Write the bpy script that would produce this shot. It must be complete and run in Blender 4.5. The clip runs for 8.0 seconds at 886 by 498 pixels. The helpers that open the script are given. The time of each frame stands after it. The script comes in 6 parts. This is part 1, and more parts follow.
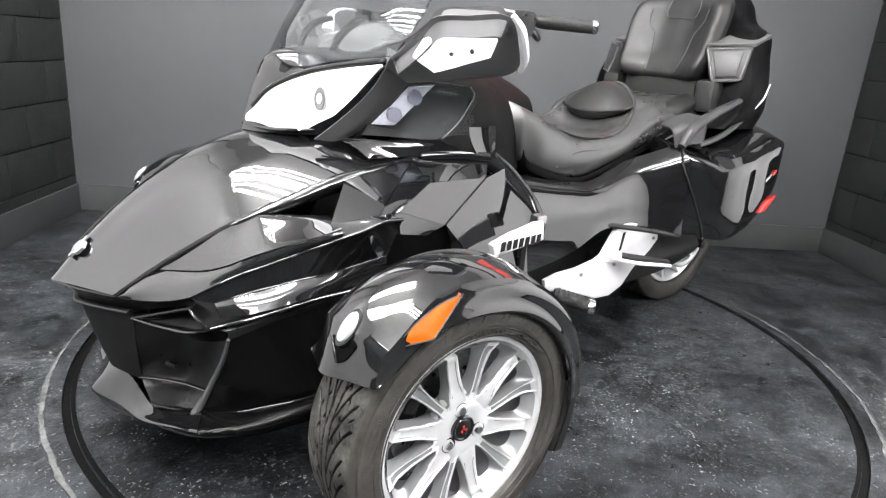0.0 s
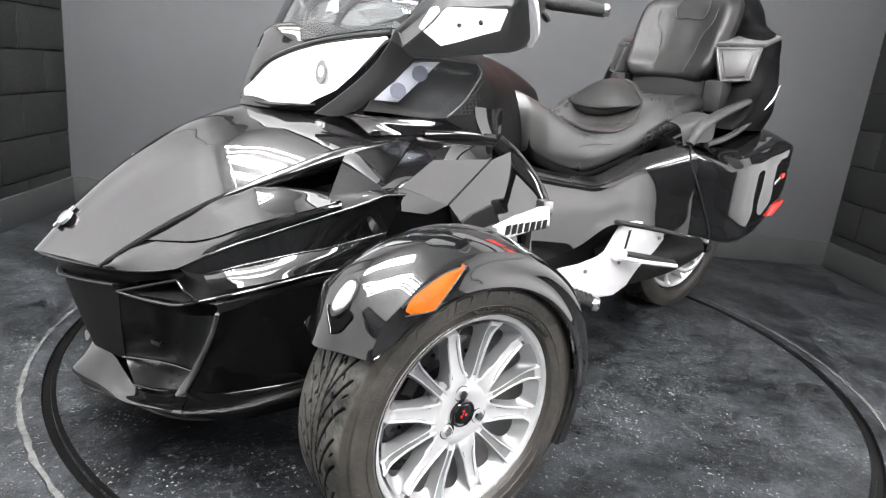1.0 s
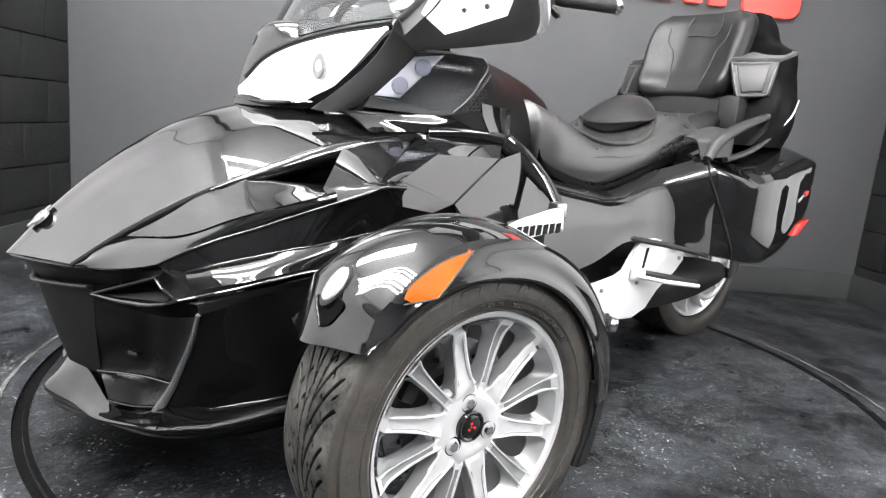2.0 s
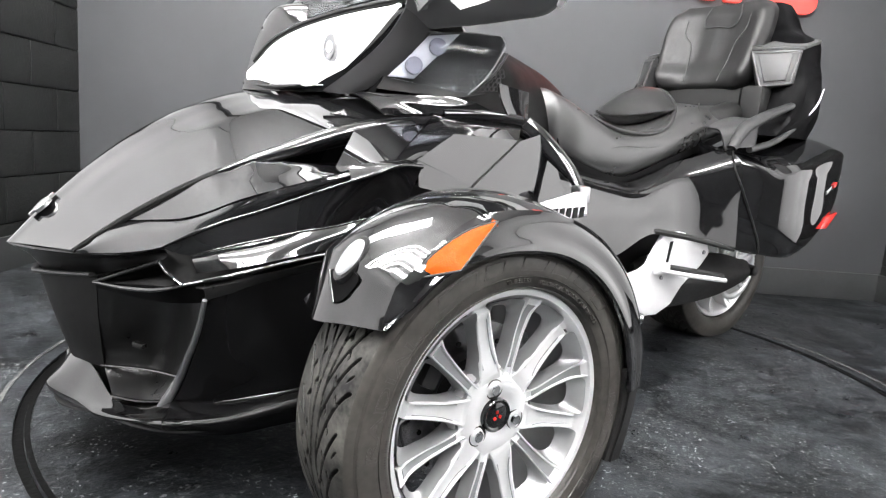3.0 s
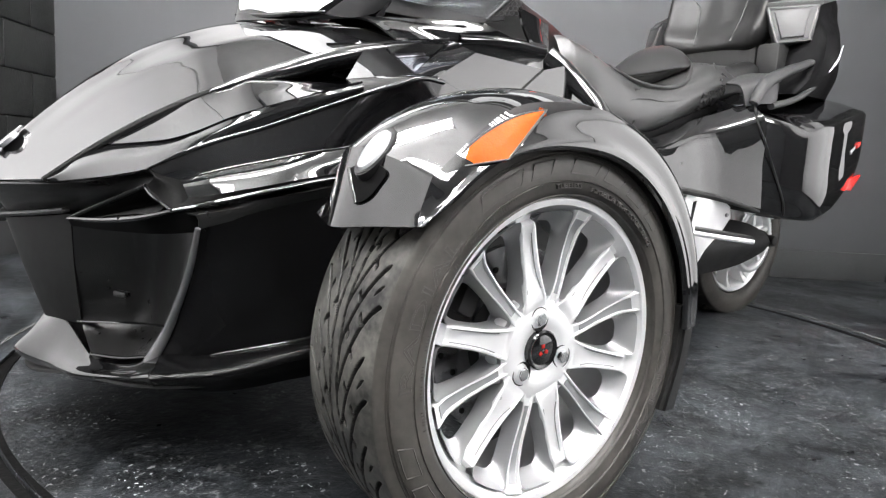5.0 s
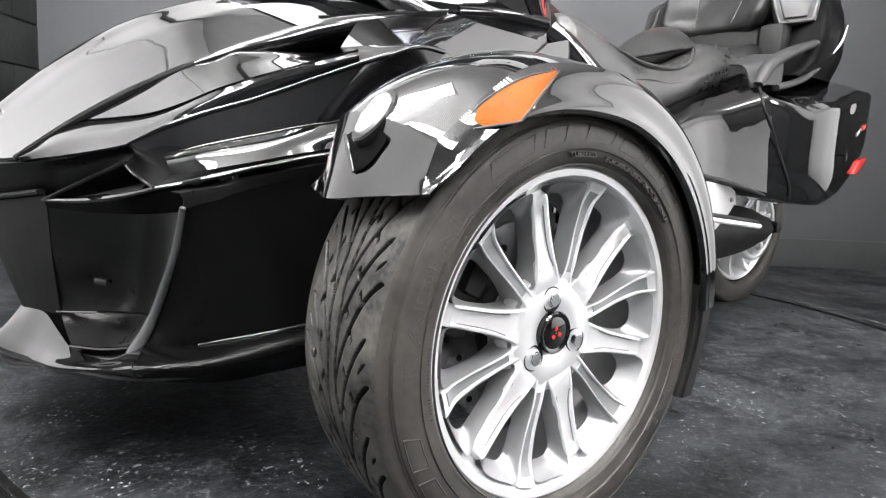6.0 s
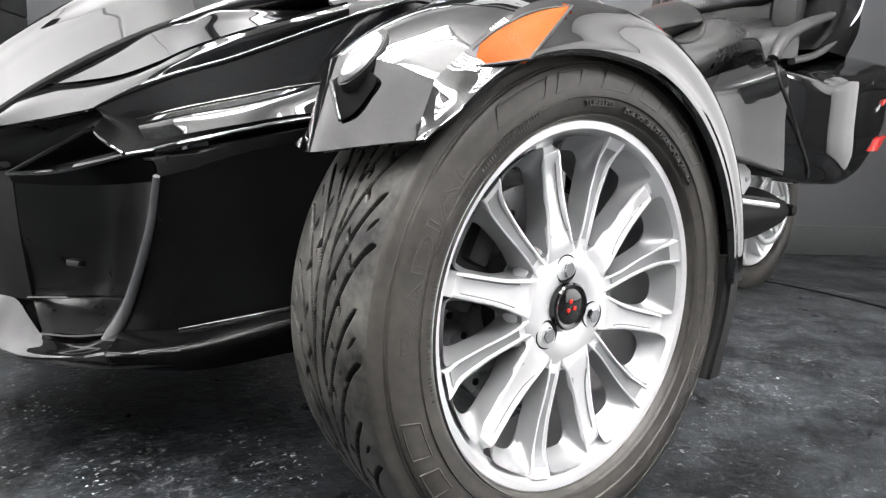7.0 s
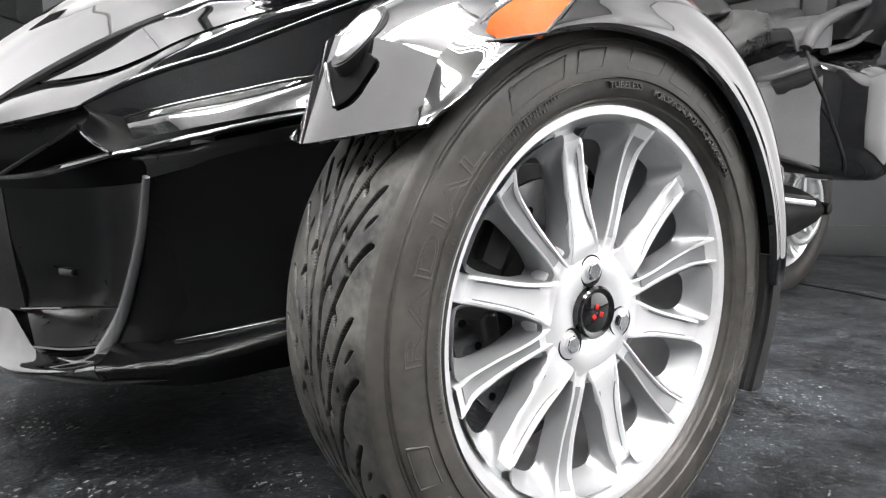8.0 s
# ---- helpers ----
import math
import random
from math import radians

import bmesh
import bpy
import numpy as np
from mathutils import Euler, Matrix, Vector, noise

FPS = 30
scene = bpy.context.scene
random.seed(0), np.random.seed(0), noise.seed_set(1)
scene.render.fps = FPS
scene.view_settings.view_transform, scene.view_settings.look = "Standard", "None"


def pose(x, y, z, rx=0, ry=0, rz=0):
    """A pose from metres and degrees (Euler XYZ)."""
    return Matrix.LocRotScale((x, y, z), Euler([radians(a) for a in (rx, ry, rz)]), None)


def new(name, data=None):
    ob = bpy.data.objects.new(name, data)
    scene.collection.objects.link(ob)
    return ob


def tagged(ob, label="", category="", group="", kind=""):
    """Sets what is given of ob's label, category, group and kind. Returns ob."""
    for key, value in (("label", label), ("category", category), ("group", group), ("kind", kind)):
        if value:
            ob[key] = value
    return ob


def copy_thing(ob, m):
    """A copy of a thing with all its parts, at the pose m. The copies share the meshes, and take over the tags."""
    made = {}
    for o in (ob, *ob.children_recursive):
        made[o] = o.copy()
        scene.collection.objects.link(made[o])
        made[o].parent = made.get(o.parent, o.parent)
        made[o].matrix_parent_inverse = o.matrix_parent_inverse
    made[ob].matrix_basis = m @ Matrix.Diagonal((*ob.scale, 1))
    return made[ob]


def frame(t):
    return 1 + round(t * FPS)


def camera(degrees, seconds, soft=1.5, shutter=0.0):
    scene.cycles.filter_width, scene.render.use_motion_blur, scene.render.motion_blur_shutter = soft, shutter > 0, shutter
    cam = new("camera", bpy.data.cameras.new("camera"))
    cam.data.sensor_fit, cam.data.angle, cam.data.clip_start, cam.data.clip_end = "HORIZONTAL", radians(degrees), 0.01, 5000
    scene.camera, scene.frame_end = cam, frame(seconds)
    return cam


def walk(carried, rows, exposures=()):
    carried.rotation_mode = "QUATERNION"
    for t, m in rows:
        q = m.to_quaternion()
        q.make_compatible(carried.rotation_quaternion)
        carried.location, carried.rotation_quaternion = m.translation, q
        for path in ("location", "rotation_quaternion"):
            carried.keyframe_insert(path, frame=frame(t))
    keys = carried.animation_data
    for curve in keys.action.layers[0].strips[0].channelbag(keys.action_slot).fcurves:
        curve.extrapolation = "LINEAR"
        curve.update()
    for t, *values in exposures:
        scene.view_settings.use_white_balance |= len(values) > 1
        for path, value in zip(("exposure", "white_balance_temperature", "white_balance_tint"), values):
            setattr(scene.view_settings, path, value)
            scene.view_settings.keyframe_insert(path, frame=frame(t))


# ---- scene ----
cam = camera(68.8, 8.0, soft=1.25)
METRES, EYE, TILT, LEAN, TURN = 0.8033, 1.0033, -17.29, -4.16, -37.4
ROWS = [
    (0.0, 0.0, 0.0, 0.0, -0.0, 0.0, 0.0),
    (0.5, -0.0058, 0.028, -0.0479, -0.19, 0.73, -0.94),
    (1.0, -0.0123, 0.0797, -0.1076, -0.27, 1.72, -1.4),
    (1.5, -0.0034, 0.1659, -0.1807, -0.15, 4.44, -1.5),
    (3.0, -0.0191, 0.3267, -0.3039, 1.57, 7.91, -0.55),
    (3.5, -0.0382, 0.3765, -0.3547, 1.51, 8.66, -0.26),
    (4.0, -0.0609, 0.4284, -0.3942, 1.08, 9.26, -0.05),
    (4.5, -0.0864, 0.4813, -0.4304, 0.8, 9.35, 0.35),
    (6.0, -0.1245, 0.6043, -0.4754, -0.01, 9.07, 1.54),
    (6.5, -0.1271, 0.6576, -0.4829, 0.07, 9.01, 1.9),
    (7.0, -0.1219, 0.7112, -0.5068, 0.47, 9.11, 2.37),
    (7.5, -0.1173, 0.7494, -0.5164, 1.29, 9.37, 2.63),
    (8.0, -0.1094, 0.7929, -0.5013, 2.47, 9.83, 2.82),
]
walk(cam, [(t, pose(-0.776, -1.6553, EYE, TILT, LEAN, TURN) @ pose(METRES * x, METRES * y, METRES * z, 90 + pitch, roll, yaw)) for t, x, y, z, yaw, pitch, roll in ROWS])

# ---------------------------------------------------------------- world, light
world = bpy.data.worlds.new("studio_world")
scene.world = world
world.use_nodes = True
world.node_tree.nodes["Background"].inputs[0].default_value = (0.05, 0.05, 0.055, 1)
world.node_tree.nodes["Background"].inputs[1].default_value = 0.2
TUBE = 46.0        # strength of the ceiling light tubes
SIDE = 1.3         # strength of the right-hand diffuser
LEFT = 0.9        # strength of the left-hand diffuser
HIGHSIDE = 0.7    # strength of the diffusers high under the ceiling
scene.view_settings.exposure = 0.68

# ---------------------------------------------------------------- materials


def material(name, base, rough=0.5, metal=0.0, coat=0.0, spec=0.5, bump=0.0, scale=60.0, vary=0.0, vscale=6.0, detail=4.0,
             rvary=0.0, trans=0.0, ior=1.45, alpha=1.0, emit=None, power=0.0, island=0.0):
    """A procedural surface: base colour that wanders at two scales, roughness that wanders, and a fine relief."""
    m = bpy.data.materials.new(name)
    m.use_nodes = True
    nt = m.node_tree
    b = nt.nodes["Principled BSDF"]
    b.inputs["Base Color"].default_value = (*base, 1)
    b.inputs["Roughness"].default_value = rough
    b.inputs["Metallic"].default_value = metal
    b.inputs["Coat Weight"].default_value = coat
    b.inputs["Coat Roughness"].default_value = 0.02
    b.inputs["Specular IOR Level"].default_value = spec
    b.inputs["Transmission Weight"].default_value = trans
    b.inputs["IOR"].default_value = ior
    b.inputs["Alpha"].default_value = alpha
    if emit:
        b.inputs["Emission Color"].default_value = (*emit, 1)
        b.inputs["Emission Strength"].default_value = power
    co = nt.nodes.new("ShaderNodeTexCoord")
    if vary or rvary:
        big = nt.nodes.new("ShaderNodeTexNoise")
        big.inputs["Scale"].default_value, big.inputs["Detail"].default_value = vscale, detail
        big.inputs["Roughness"].default_value = 0.65
        nt.links.new(co.outputs["Object"], big.inputs["Vector"])
        fine = nt.nodes.new("ShaderNodeTexNoise")
        fine.inputs["Scale"].default_value, fine.inputs["Detail"].default_value = vscale * 9, 3
        nt.links.new(co.outputs["Object"], fine.inputs["Vector"])
        mix = nt.nodes.new("ShaderNodeMath")
        mix.operation = "MULTIPLY_ADD"
        mix.inputs[1].default_value = 0.4
        nt.links.new(fine.outputs[0], mix.inputs[0])
        nt.links.new(big.outputs[0], mix.inputs[2])
    if vary:
        rng = nt.nodes.new("ShaderNodeMapRange")
        rng.inputs[1].default_value, rng.inputs[2].default_value = 0.45, 0.95
        rng.inputs[3].default_value, rng.inputs[4].default_value = 1 - vary, 1 + vary
        nt.links.new(mix.outputs[0], rng.inputs[0])
        col = nt.nodes.new("ShaderNodeVectorMath")
        col.operation = "SCALE"
        col.inputs[0].default_value = base
        nt.links.new(rng.outputs[0], col.inputs["Scale"])
        last = col.outputs[0]
        if island:
            info = nt.nodes.new("ShaderNodeObjectInfo")
            r2 = nt.nodes.new("ShaderNodeMapRange")
            r2.inputs[3].default_value, r2.inputs[4].default_value = 1 - island, 1 + island
            nt.links.new(info.outputs["Random"], r2.inputs[0])
            c2 = nt.nodes.new("ShaderNodeVectorMath")
            c2.operation = "SCALE"
            nt.links.new(last, c2.inputs[0])
            nt.links.new(r2.outputs[0], c2.inputs["Scale"])
            last = c2.outputs[0]
        nt.links.new(last, b.inputs["Base Color"])
    if rvary:
        rr = nt.nodes.new("ShaderNodeMapRange")
        rr.inputs[1].default_value, rr.inputs[2].default_value = 0.4, 1.0
        rr.inputs[3].default_value, rr.inputs[4].default_value = max(0.0, rough - rvary), rough + rvary
        nt.links.new(mix.outputs[0], rr.inputs[0])
        nt.links.new(rr.outputs[0], b.inputs["Roughness"])
    if bump:
        n = nt.nodes.new("ShaderNodeTexNoise")
        n.inputs["Scale"].default_value, n.inputs["Detail"].default_value = scale, 5
        nt.links.new(co.outputs["Object"], n.inputs["Vector"])
        bp = nt.nodes.new("ShaderNodeBump")
        bp.inputs["Strength"].default_value, bp.inputs["Distance"].default_value = bump, 0.004
        nt.links.new(n.outputs[0], bp.inputs["Height"])
        nt.links.new(bp.outputs[0], b.inputs["Normal"])
    return m


PAINT = material("gloss_black_paint", (0.006, 0.006, 0.0065), 0.025, coat=1.0, rvary=0.015, vscale=9)
PLASTIC = material("moulded_black_plastic", (0.012, 0.012, 0.012), 0.32, bump=0.12, scale=420, rvary=0.08, vscale=12)
BUMPER = material("rough_black_bumper_plastic", (0.010, 0.010, 0.010), 0.55, spec=0.25, bump=0.15, scale=380, rvary=0.08)
MATTE = material("matte_black_plastic", (0.016, 0.016, 0.016), 0.6, bump=0.2, scale=350, rvary=0.1)
GREYPLASTIC = material("dark_grey_satin_plastic", (0.035, 0.035, 0.036), 0.42, bump=0.12, scale=500, rvary=0.08)
STRIP = material("satin_grey_edge_strip", (0.15, 0.15, 0.155), 0.3, metal=0.3, rvary=0.05)
SKIRT = material("dull_black_skirt_plastic", (0.004, 0.004, 0.0042), 0.18, spec=0.16, rvary=0.05)
# almost sheenless black, for plastic parts and for shade in recesses
INNER = material("deep_black_and_shade_plastic", (0.003, 0.003, 0.003), 0.4, spec=0.05, rvary=0.06)
# near-black for seams and liners, and for shade in openings and holes
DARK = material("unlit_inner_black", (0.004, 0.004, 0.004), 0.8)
RUBBER = material("tyre_rubber", (0.054, 0.050, 0.045), 0.46, bump=0.06, scale=180, vary=0.6, vscale=9, rvary=0.14)
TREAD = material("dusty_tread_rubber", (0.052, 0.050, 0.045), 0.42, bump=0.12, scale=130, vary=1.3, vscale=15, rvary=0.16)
# near-black copy of the rubber that carries the tread grooves' shade
GROOVE = material("groove_shade_rubber", (0.010, 0.0095, 0.009), 0.7, bump=0.06, scale=180, vary=0.4, vscale=14)
RUBBER_TEXT = material("raised_tyre_lettering", (0.062, 0.058, 0.054), 0.45, bump=0.1, scale=200)
PEG = material("peg_rubber", (0.02, 0.02, 0.02), 0.7, bump=0.4, scale=160)
ALLOY = material("silver_painted_alloy", (0.96, 0.965, 0.97), 0.31, metal=0.42, coat=0.5, vary=0.02, vscale=10, rvary=0.02)
SATIN = material("satin_cast_aluminium", (0.85, 0.85, 0.86), 0.38, metal=0.25, bump=0.05, scale=240, vary=0.04, rvary=0.08)
# walls between the spokes, a darker silver than the spoke faces
CAST = material("darker_silver_web", (0.42, 0.425, 0.43), 0.36, metal=0.6, bump=0.03, scale=150, vary=0.08, rvary=0.06)
# darker silver: the shade inside the wheel is put into the barrel's colour
BARREL = material("barrel_shade_silver", (0.30, 0.30, 0.305), 0.45, metal=0.5, bump=0.06, scale=120, vary=0.12, rvary=0.1)
# grey of the strips that stand for shade in the spokes' recesses
CHANNEL = material("channel_shade_grey", (0.30, 0.305, 0.31), 0.4, metal=0.3, vary=0.08, rvary=0.05)
COVER = material("satin_black_cover", (0.008, 0.008, 0.008), 0.5, spec=0.06, rvary=0.06)
CHROME = material("polished_chrome", (0.8, 0.81, 0.82), 0.07, metal=1.0, rvary=0.03)
STEEL = material("machined_steel", (0.36, 0.36, 0.37), 0.3, metal=1.0, bump=0.06, scale=300, vary=0.12, rvary=0.1)
DISCSTEEL = material("dark_ground_steel", (0.27, 0.27, 0.275), 0.24, metal=1.0, bump=0.05, scale=300, vary=0.2, rvary=0.08)
DIRTSTEEL = material("dull_cast_steel", (0.05, 0.05, 0.05), 0.5, metal=0.8, bump=0.2, scale=120, vary=0.2)
LEATHER = material("black_grained_leather", (0.036, 0.036, 0.036), 0.30, spec=1.0, vary=0.12, vscale=5, rvary=0.07)
LEATHER_DARK = material("black_matt_leather", (0.014, 0.014, 0.014), 0.40, spec=0.5, vary=0.12, vscale=5, rvary=0.07)
LEATHER2 = material("black_smooth_vinyl", (0.035, 0.035, 0.035), 0.36, vary=0.1, rvary=0.06)
PIPING = material("dark_grey_piping", (0.07, 0.07, 0.07), 0.4, bump=0.1, scale=300)
AMBER = material("amber_reflector_plastic", (0.42, 0.070, 0.002), 0.36, coat=0.0, spec=0.12, vary=0.12, vscale=30, bump=0.12, scale=420)
RED = material("red_lens_plastic", (0.6, 0.02, 0.015), 0.15, coat=0.6, bump=0.3, scale=260)
CLEAR = material("clear_polycarbonate", (0.9, 0.92, 0.95), 0.03, trans=1.0, ior=1.3)
SMOKE = material("smoked_windscreen", (0.55, 0.57, 0.58), 0.02, trans=1.0, ior=1.4)
LAMPBODY = material("pale_lamp_reflector", (0.72, 0.73, 0.78), 0.2, metal=0.3, coat=0.5)
LAMPRING = material("blue_grey_lamp_ring", (0.30, 0.31, 0.38), 0.25, metal=0.4, coat=0.5)
LENS = material("pale_lens_plastic", (0.38, 0.39, 0.40), 0.10, coat=1.0, bump=0.25, scale=160)
LIT = material("lit_lamp_reflector", (0.9, 0.9, 0.9), 0.3, emit=(1.0, 1.0, 1.0), power=0.95)
MIRRORLIT = material("lit_signal_reflector", (0.9, 0.9, 0.9), 0.3, emit=(1.0, 1.0, 1.0), power=0.9)
MIRRORBODY = material("satin_black_mirror_shell", (0.13, 0.13, 0.132), 0.42, spec=0.2, rvary=0.06, vscale=12)
DASH = material("satin_grey_dash_plastic", (0.16, 0.162, 0.16), 0.22, coat=0.3, vary=0.1, rvary=0.08)
CASE = material("satin_black_case_plastic", (0.003, 0.003, 0.0034), 0.42, spec=0.06, bump=0.1, scale=400, rvary=0.06)
BADGE = material("silver_badge", (0.55, 0.55, 0.56), 0.25, metal=0.7, vary=0.2, vscale=90)
WALL = material("dark_grey_wall_paint", (0.064, 0.066, 0.070), 0.55, bump=0.06, scale=140, vary=0.06, vscale=1.5, rvary=0.05)
BLOCK = material("painted_concrete_block", (0.015, 0.016, 0.0155), 0.5, bump=0.55, scale=75, vary=0.2, vscale=4, rvary=0.1, island=0.14)
MORTAR = material("painted_mortar", (0.026, 0.028, 0.027), 0.7, bump=0.5, scale=120, vary=0.2)
BASE = material("painted_base_board", (0.055, 0.057, 0.058), 0.45, bump=0.1, scale=90, vary=0.12)
CEILING = material("pale_grey_ceiling_paint", (0.48, 0.48, 0.48), 0.8, bump=0.15, scale=60, vary=0.08)
FIXTURE = material("white_lamp_housing", (0.8, 0.8, 0.8), 0.4)
GLOW = material("lit_light_tube", (1, 1, 1), 0.5, emit=(1.0, 0.985, 0.985), power=TUBE)
SIGN = material("red_lit_sign_face", (0.8, 0.06, 0.05), 0.4, emit=(1.0, 0.13, 0.1), power=0.28)
GAP = material("black_rubber_joint", (0.003, 0.003, 0.003), 0.45, spec=0.12, bump=0.2, scale=90)
WORN = material("pale_worn_concrete", (0.095, 0.098, 0.095), 0.7, bump=0.3, scale=90, vary=0.95, vscale=7)


def floor_material(name, flecks):
    """Dark stained concrete, polished by wear, with pale flecks and swept stains."""
    m = bpy.data.materials.new(name)
    m.use_nodes = True
    nt = m.node_tree
    b = nt.nodes["Principled BSDF"]
    co = nt.nodes.new("ShaderNodeTexCoord")

    def tex(scale, detail, rough=0.6, distort=0.0):
        n = nt.nodes.new("ShaderNodeTexNoise")
        n.inputs["Scale"].default_value, n.inputs["Detail"].default_value = scale, detail
        n.inputs["Roughness"].default_value, n.inputs["Distortion"].default_value = rough, distort
        nt.links.new(co.outputs["Object"], n.inputs["Vector"])
        return n.outputs[0]

    def ramp(src, stops):
        r = nt.nodes.new("ShaderNodeValToRGB")
        e = r.color_ramp.elements
        e[0].position, e[0].color = stops[0][0], (*stops[0][1], 1)
        e[1].position, e[1].color = stops[1][0], (*stops[1][1], 1)
        for p, c in stops[2:]:
            e.new(p).color = (*c, 1)
        nt.links.new(src, r.inputs[0])
        return r.outputs[0]

    def mixed(kind, fac, a, c):
        x = nt.nodes.new("ShaderNodeMix")
        x.data_type, x.blend_type = "RGBA", kind
        if isinstance(fac, float):
            x.inputs[0].default_value = fac
        else:
            nt.links.new(fac, x.inputs[0])
        nt.links.new(a, x.inputs[6])
        nt.links.new(c, x.inputs[7])
        return x.outputs[2]

    clouds = ramp(tex(3.4, 9, 0.70, 0.5), [(0.38, (0.004, 0.0048, 0.0058)), (0.70, (0.046, 0.051, 0.057))])
    worn = ramp(tex(11, 6, 0.7, 0.4), [(0.38, (0.3, 0.3, 0.3)), (0.64, (1.7, 1.7, 1.7))])
    col = mixed("MULTIPLY", 0.8, clouds, worn)
    patch = ramp(tex(1.7, 3, 0.5), [(0.40, (0, 0, 0)), (0.62, (1, 1, 1))])
    speck = ramp(tex(46, 3, 0.6, 1.2), [(0.585, (0, 0, 0)), (0.65, (1, 1, 1))])
    dots = nt.nodes.new("ShaderNodeMath")
    dots.operation = "MULTIPLY"
    nt.links.new(patch, dots.inputs[0])
    nt.links.new(speck, dots.inputs[1])
    dots2 = nt.nodes.new("ShaderNodeMath")
    dots2.operation = "MULTIPLY"
    dots2.inputs[1].default_value = flecks
    nt.links.new(dots.outputs[0], dots2.inputs[0])
    clump = ramp(tex(5.5, 4, 0.6, 0.8), [(0.44, (0.10, 0.10, 0.10)), (0.68, (1, 1, 1))])
    chip = ramp(tex(125, 2, 0.5, 0.6), [(0.650, (0, 0, 0)), (0.675, (1, 1, 1))])
    chips = nt.nodes.new("ShaderNodeMath")
    chips.operation = "MULTIPLY"
    nt.links.new(clump, chips.inputs[0])
    nt.links.new(chip, chips.inputs[1])
    white = nt.nodes.new("ShaderNodeRGB")
    white.outputs[0].default_value = (0.5, 0.51, 0.51, 1)
    pale = nt.nodes.new("ShaderNodeRGB")
    pale.outputs[0].default_value = (0.16, 0.165, 0.165, 1)
    col = mixed("MIX", dots2.outputs[0], col, pale.outputs[0])
    col = mixed("MIX", chips.outputs[0], col, white.outputs[0])
    nt.links.new(col, b.inputs["Base Color"])
    b.inputs["Specular IOR Level"].default_value = 0.3
    rough = ramp(tex(7, 6, 0.65), [(0.3, (0.24, 0.24, 0.24)), (0.75, (0.55, 0.55, 0.55))])
    nt.links.new(rough, b.inputs["Roughness"])
    bp = nt.nodes.new("ShaderNodeBump")
    bp.inputs["Strength"].default_value, bp.inputs["Distance"].default_value = 0.6, 0.006
    nt.links.new(tex(42, 6, 0.7), bp.inputs["Height"])
    nt.links.new(bp.outputs[0], b.inputs["Normal"])
    return m


def diffuser_material(name, power, foot=0.55, head=0.55, reach=0.30):
    """A lit white cloth that is brightest in its middle and falls off to the given shares at its foot and its head."""
    m = bpy.data.materials.new(name)
    m.use_nodes = True
    nt = m.node_tree
    b = nt.nodes["Principled BSDF"]
    b.inputs["Base Color"].default_value = (0.3, 0.3, 0.3, 1)
    b.inputs["Roughness"].default_value = 0.6
    b.inputs["Emission Color"].default_value = (1.0, 0.99, 0.995, 1)
    co = nt.nodes.new("ShaderNodeTexCoord")
    sep = nt.nodes.new("ShaderNodeSeparateXYZ")
    nt.links.new(co.outputs["Generated"], sep.inputs[0])

    def rise(src, width, edge):
        r = nt.nodes.new("ShaderNodeMapRange")
        r.interpolation_type = "SMOOTHSTEP"
        r.inputs[1].default_value, r.inputs[2].default_value = 0.0, width
        r.inputs[3].default_value, r.inputs[4].default_value = edge, 1.0
        nt.links.new(src, r.inputs[0])
        return r.outputs[0]

    def calc(kind, a, c):
        n = nt.nodes.new("ShaderNodeMath")
        n.operation = kind
        for k, v in enumerate((a, c)):
            if isinstance(v, float):
                n.inputs[k].default_value = v
            else:
                nt.links.new(v, n.inputs[k])
        return n.outputs[0]

    across_it = rise(calc("PINGPONG", sep.outputs[1], 0.5), 0.30, 0.55)
    up = calc("MULTIPLY", rise(sep.outputs[2], 0.30, foot), rise(calc("SUBTRACT", 1.0, sep.outputs[2]), reach, head))
    last = calc("MULTIPLY", across_it, up)
    st = nt.nodes.new("ShaderNodeMath")
    st.operation = "MULTIPLY"
    st.inputs[1].default_value = power
    nt.links.new(last, st.inputs[0])
    nt.links.new(st.outputs[0], b.inputs["Emission Strength"])
    return m


PANEL_LEFT = diffuser_material("lit_diffuser_left", LEFT * 1.15, 0.55, 0.22, 0.62)
PANEL_LEFT_HIGH = diffuser_material("lit_diffuser_left_high", LEFT * 0.7, 1.0, 0.22, 1.0)
PANEL_RIGHT = diffuser_material("lit_diffuser_right", SIDE * 1.25)
PANEL_HIGH = diffuser_material("lit_diffuser_high", HIGHSIDE * 1.25)
PANEL_FRAME = material("grey_panel_frame", (0.30, 0.30, 0.30), 0.6, vary=0.05)
PANEL_BACK = diffuser_material("lit_diffuser_back", HIGHSIDE * 0.6)
FLOOR = floor_material("stained_concrete_floor", 0.75)
DISC = floor_material("stained_turntable_floor", 0.6)
RING = floor_material("worn_concrete_ring", 0.3)

# ---------------------------------------------------------------- mesh tools


def cr(pts, n):
    """n points evenly along a smooth curve through pts."""
    p = np.array(pts, float)
    if len(p) == 2:
        return p[0] + (p[1] - p[0]) * np.linspace(0, 1, n)[:, None]
    d = np.r_[0, np.cumsum(np.maximum(np.linalg.norm(np.diff(p, axis=0), axis=1), 1e-6))]
    m = np.gradient(p, d, axis=0)
    s = np.linspace(0, d[-1], n)
    i = np.clip(np.searchsorted(d, s, side="right") - 1, 0, len(p) - 2)
    h = (d[i + 1] - d[i])[:, None]
    u = ((s - d[i])[:, None]) / h
    return ((2 * u**3 - 3 * u**2 + 1) * p[i] + (u**3 - 2 * u**2 + u) * h * m[i]
            + (-2 * u**3 + 3 * u**2) * p[i + 1] + (u**3 - u**2) * h * m[i + 1])


